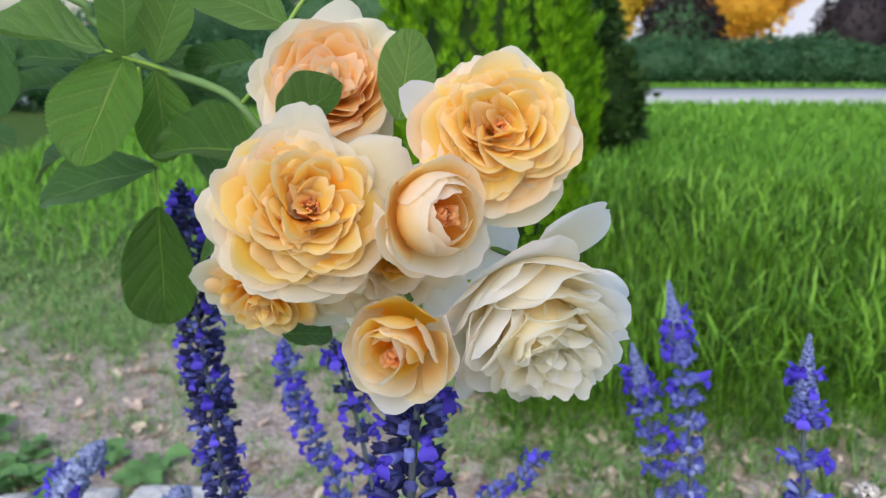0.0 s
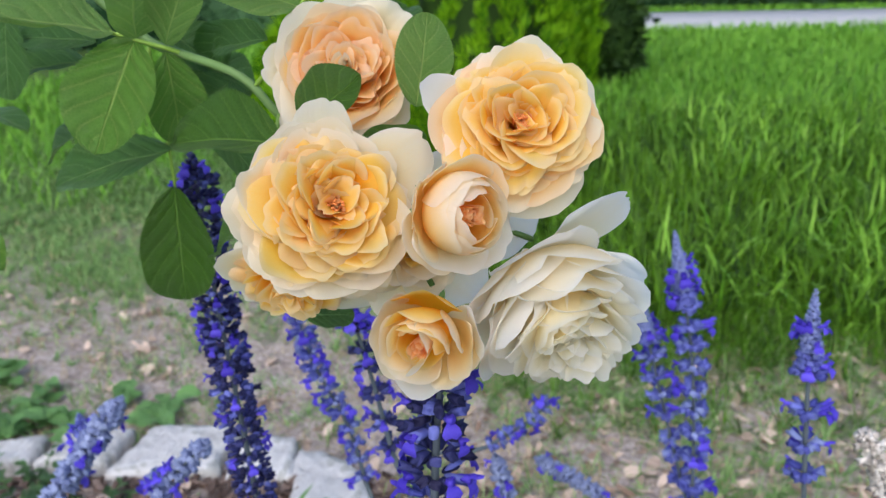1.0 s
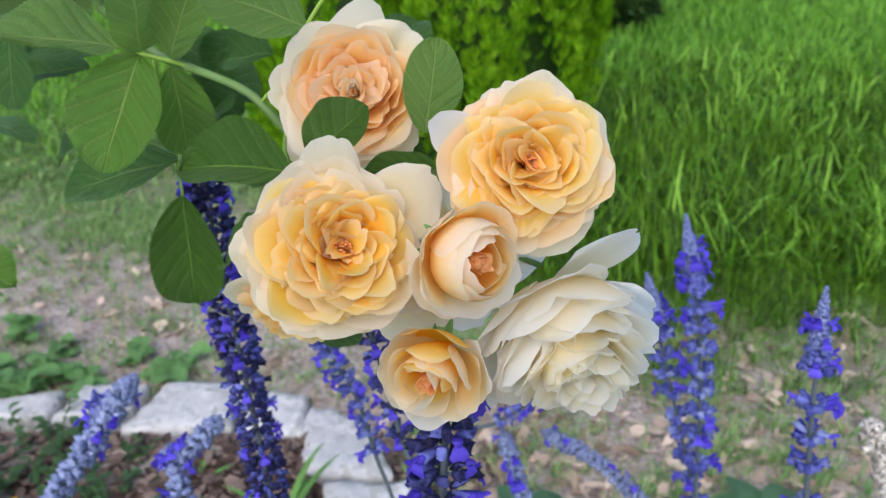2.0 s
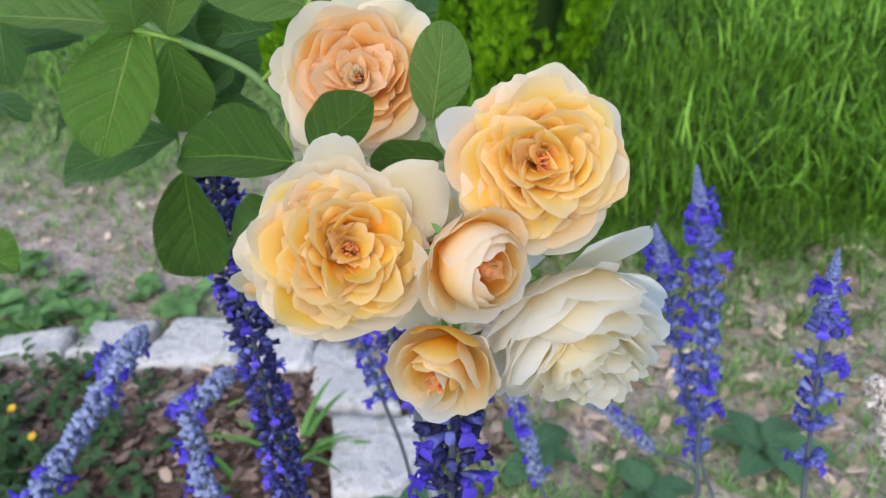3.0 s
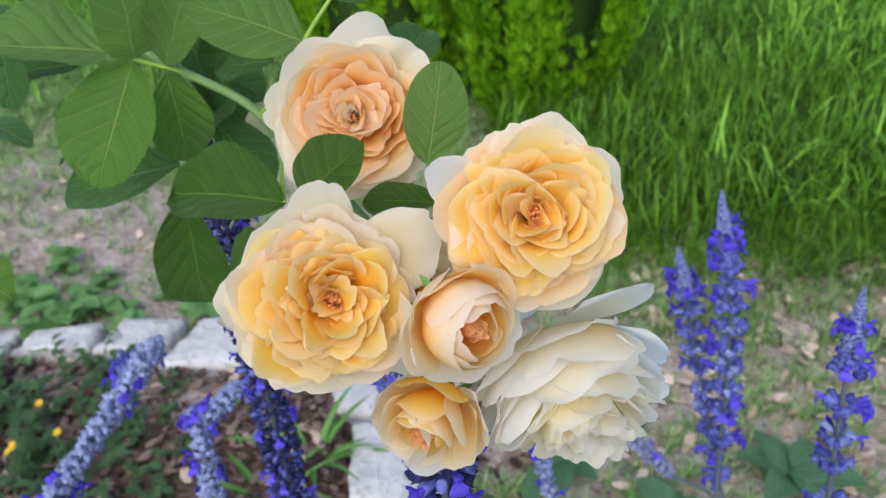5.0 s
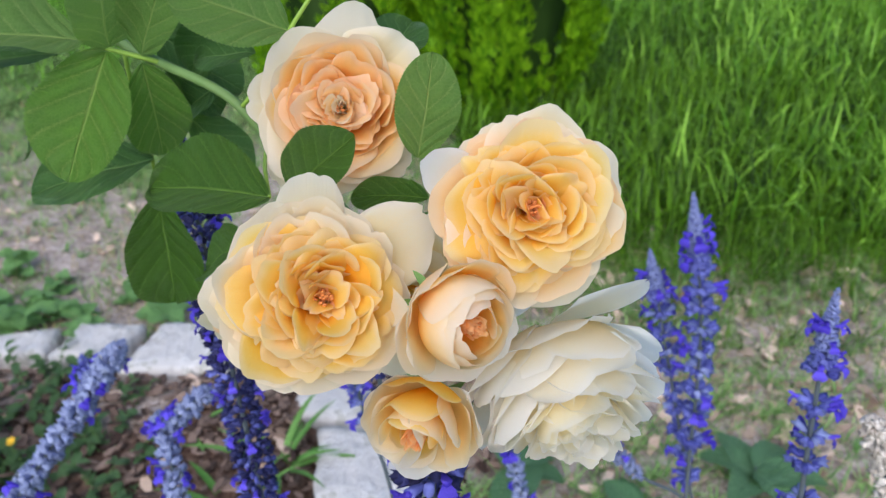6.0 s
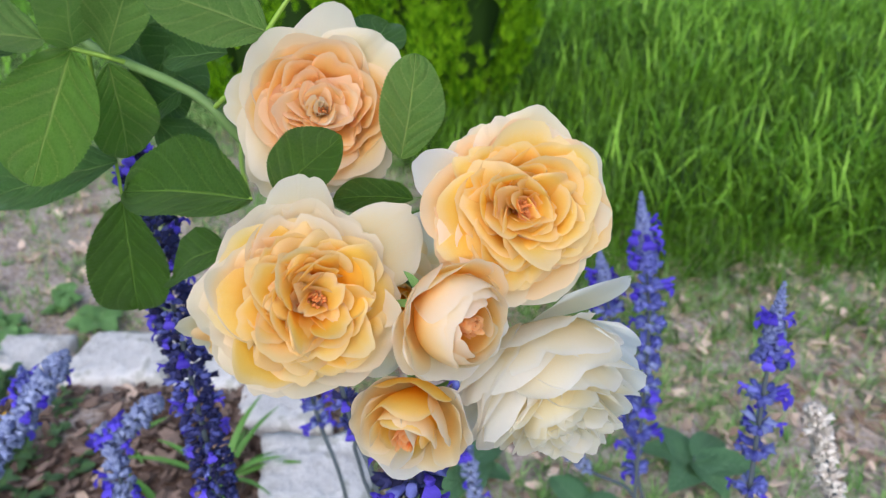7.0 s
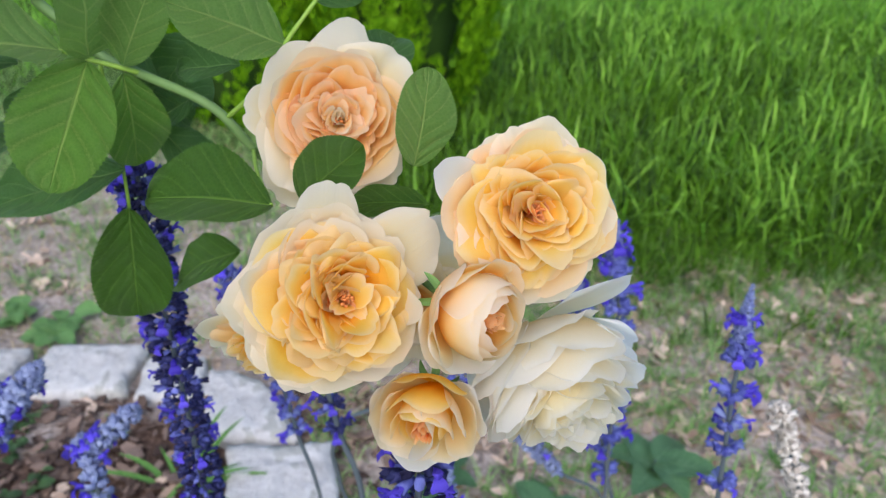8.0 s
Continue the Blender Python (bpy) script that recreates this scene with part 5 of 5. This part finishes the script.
rose((-0.0105, 0.596, 1.3302), (0.08, -0.90, 0.42), 0.0330, "peach pink cupped double rose behind the others",
     ((10, 0.08, 0.41, 24, 0.15), (10, 0.19, 0.39, 38, 0.20), (9, 0.32, 0.36, 36, 0.25), (9, 0.45, 0.34, 34, 0.30), (6, 0.58, 0.33, 8, 0.44), (6, 0.70, 0.37, 8, 0.52), (6, 0.81, 0.34, 12, 0.64), (6, 0.90, 0.28, 18, 0.72), (6, 0.96, 0.14, 26, 0.74)),
     (PA, PE, PE, PE, PE, PE, PE, PA, PA), 37, 15,
     ((172, 1.20, 0.05, 50, 0.42, PA), (232, 1.32, -0.08, 66, 0.52, PA), (310, 1.14, 0.0, 70, 0.5, PA), (255, 0.26, 0.46, 0, 0.20, PE), (300, 0.20, 0.48, 4, 0.18, PA), (60, 0.30, 0.46, 6, 0.22, PE), (15, 0.42, 0.44, 12, 0.26, PE), (130, 0.44, 0.42, 10, 0.30, PE), (205, 0.46, 0.42, 12, 0.28, PE)), 0.09, 18, -0.45, 0.8, 1.5, 0.32, even=0.5)


def bud(at, axis, R, label, seed, spin, globe, extra, mats):
    """A half-open cupped bloom: a globe of broad petals that close over a folded heart, in a bowl of outer ones.
    globe: (azimuth in degrees, radius, height, lean, half width) of each closing petal, innermost first."""
    ob = thing("rose", at, label, "rose", "cluster of roses")
    ob.matrix_world = Matrix.Translation(at) @ facing(axis, spin)
    rng = random.Random(seed)
    for k in range(24):   # folded heart
        q = k / 23
        az = k * 2.39996 + rng.uniform(-.3, .3)
        petal(ob, (R * (0.03 + 0.19 * q), R * (0.58 + 0.05 * q + rng.uniform(-.05, .05))), (0.05 * R, -0.4 * R), 2, 0.4 * R, R * rng.uniform(0.10, 0.18), az, mats[0], seed + k, 1.3, 0.06, 0.3, rng.uniform(-.5, .5))
    for k, (deg, r, z, lean, half) in enumerate(globe):
        petal(ob, (r * R, z * R), (0.10 * R, -0.85 * R), lean, 0.85 * R, 1.3 * half * R, radians(deg - spin), mats[1], seed + 40 + k, 0.5, 0.03, 0.05, rng.uniform(-.1, .1), 0, 0.06, 0.95, 0.34)
    for k, (deg, r, z, lean, half, mat) in enumerate(extra):
        petal(ob, (r * R, z * R), (0.14 * R, -0.85 * R), lean, 0.6 * r * R, 1.15 * half * R, radians(deg - spin), mat, seed + 80 + k, 0.8, 0.03, 0.1, 0, 0, 0.14, 1.15, 0.36)
    sepals(ob, R, -0.95 * R, seed)


bud((0.0418, 0.499, 1.2905), (0.52, -0.84, 0.18), 0.0207, "half open apricot rosebud with orange heart", 51, 20,
    ((20, 0.30, 0.66, -40, 0.40), (110, 0.34, 0.74, -55, 0.42), (200, 0.30, 0.76, -62, 0.46), (290, 0.34, 0.70, -48, 0.44), (65, 0.50, 0.72, -46, 0.55), (150, 0.48, 0.78, -56, 0.58),
     (245, 0.50, 0.72, -46, 0.55), (330, 0.56, 0.62, -30, 0.52), (100, 0.62, 0.70, -38, 0.66), (180, 0.56, 0.72, -44, 0.66), (10, 0.70, 0.56, -24, 0.60), (275, 0.62, 0.62, -32, 0.66)),
    ((85, 0.90, 0.40, -10, 0.72, PETAL_BUD), (185, 0.98, 0.34, 0, 0.80, PA), (35, 0.92, 0.26, -2, 0.72, PETAL_BUD), (255, 1.00, 0.22, 4, 0.84, PETAL_CREAM), (322, 1.34, -0.04, 36, 0.80, PETAL_CREAM), (225, 1.08, 0.04, 16, 0.70, PA), (140, 0.96, 0.24, -4, 0.7, PA)), (PETAL_HEART, PETAL_BUD))
bud((0.0280, 0.512, 1.2305), (-0.24, -0.95, 0.06), 0.0228, "half open pale apricot rosebud hanging lowest", 57, 60,
    ((120, 0.34, 0.60, -30, 0.34), (45, 0.30, 0.62, -34, 0.36), (200, 0.40, 0.50, -14, 0.34), (270, 0.42, 0.46, -10, 0.36)),
    ((350, 0.16, 0.74, -54, 0.60, PETAL_CREAM), (78, 0.44, 0.76, -50, 0.50, AP), (142, 0.50, 0.66, -40, 0.56, PETAL_BUD), (56, 0.46, 0.72, -44, 0.54, PETAL_BUD), (104, 0.66, 0.66, -34, 0.62, AP), (28, 0.70, 0.58, -26, 0.42, PA),
     (195, 0.76, 0.42, -8, 0.56, PETAL_BUD), (240, 0.80, 0.34, -4, 0.60, PA), (165, 0.94, 0.30, -2, 0.66, PA), (340, 0.92, 0.34, -6, 0.58, PA), (210, 1.02, 0.14, 6, 0.72, PA), (268, 1.04, 0.08, 10, 0.78, PETAL_CREAM), (312, 1.02, 0.12, 6, 0.66, PA), (88, 0.92, 0.40, -12, 0.70, AP), (6, 1.04, 0.18, 2, 0.52, WH)), (PETAL_HEART, AP))
rose((0.0855, 0.531, 1.2360), (0.27, -0.82, -0.50), 0.0385, "blown creamy white double rose hanging over",
     ((8, 0.12, 0.71, 18, 0.20), (10, 0.25, 0.72, 32, 0.27), (10, 0.40, 0.71, 36, 0.33), (10, 0.54, 0.67, 34, 0.38), (9, 0.68, 0.60, 28, 0.46), (6, 0.80, 0.52, 18, 0.62), (5, 0.89, 0.38, 14, 0.76), (5, 0.94, 0.20, 10, 0.84), (4, 0.95, -0.02, 14, 0.85)),
     (PETAL_CREAM, PETAL_CREAM, PETAL_CREAM, PETAL_CREAM, PETAL_CREAM, WH, WH, WH, WH), 64, 10,
     ((60, 1.42, -0.42, 78, 0.40, WH),), 0.08, 0, -0.62, 1.2, 1.25, 0.40, False, 2.0)
rose((-0.0375, 0.550, 1.2390), (-0.12, -0.86, -0.45), 0.0275, "pale apricot double rose half hidden beneath another",
     ((6, 0.14, 0.26, 10, 0.18), (8, 0.28, 0.31, 28, 0.24), (9, 0.44, 0.31, 34, 0.28), (9, 0.60, 0.27, 42, 0.34), (9, 0.76, 0.17, 48, 0.40), (8, 0.90, 0.02, 54, 0.50), (7, 0.97, -0.13, 58, 0.58)),
     (AP, AP, AP, AP, AP, PE, PA), 71, 30,
     ((165, 1.25, 0.0, 60, 0.55, PA), (200, 1.15, -0.05, 60, 0.5, PA), (330, 1.5, -0.2, 80, 0.7, PA), (20, 1.8, -0.1, 80, 0.75, PA)), 0.12, 0, -0.5, 1.0, 1.2)

rose((0.0210, 0.5520, 1.2560), (0.0, -0.97, 0.05), 0.0300, "pale blown rose hidden behind the buds",
     ((6, 0.3, 0.0, 10, 0.3), (7, 0.6, 0.1, 40, 0.42), (7, 0.95, -0.05, 70, 0.55)), (AP, PA, PA), 83, 0,
     ((200, 1.55, -0.2, 75, 0.7, PA), (250, 1.35, -0.2, 75, 0.6, PA), (320, 1.35, -0.2, 75, 0.6, WH), (15, 1.95, -0.2, 80, 0.8, WH), (50, 1.75, -0.2, 80, 0.8, WH), (100, 1.3, -0.2, 80, 0.7, PA)), 0.1, 0)

sage_leaves((0.75, 1.62, 0), 6, 0.15, 5, "large blue green sage leaves beside bare earth")
sage_leaves((-0.10, 1.40, 0), 5, 0.13, 6, "blue green sage leaves in front of a stone")
sage_leaves((0.20, 1.62, 0), 6, 0.13, 7, "blue green sage leaves below the roses")
sage_leaves((0.45, 1.50, 0), 5, 0.12, 8, "blue green sage leaves on bare earth")
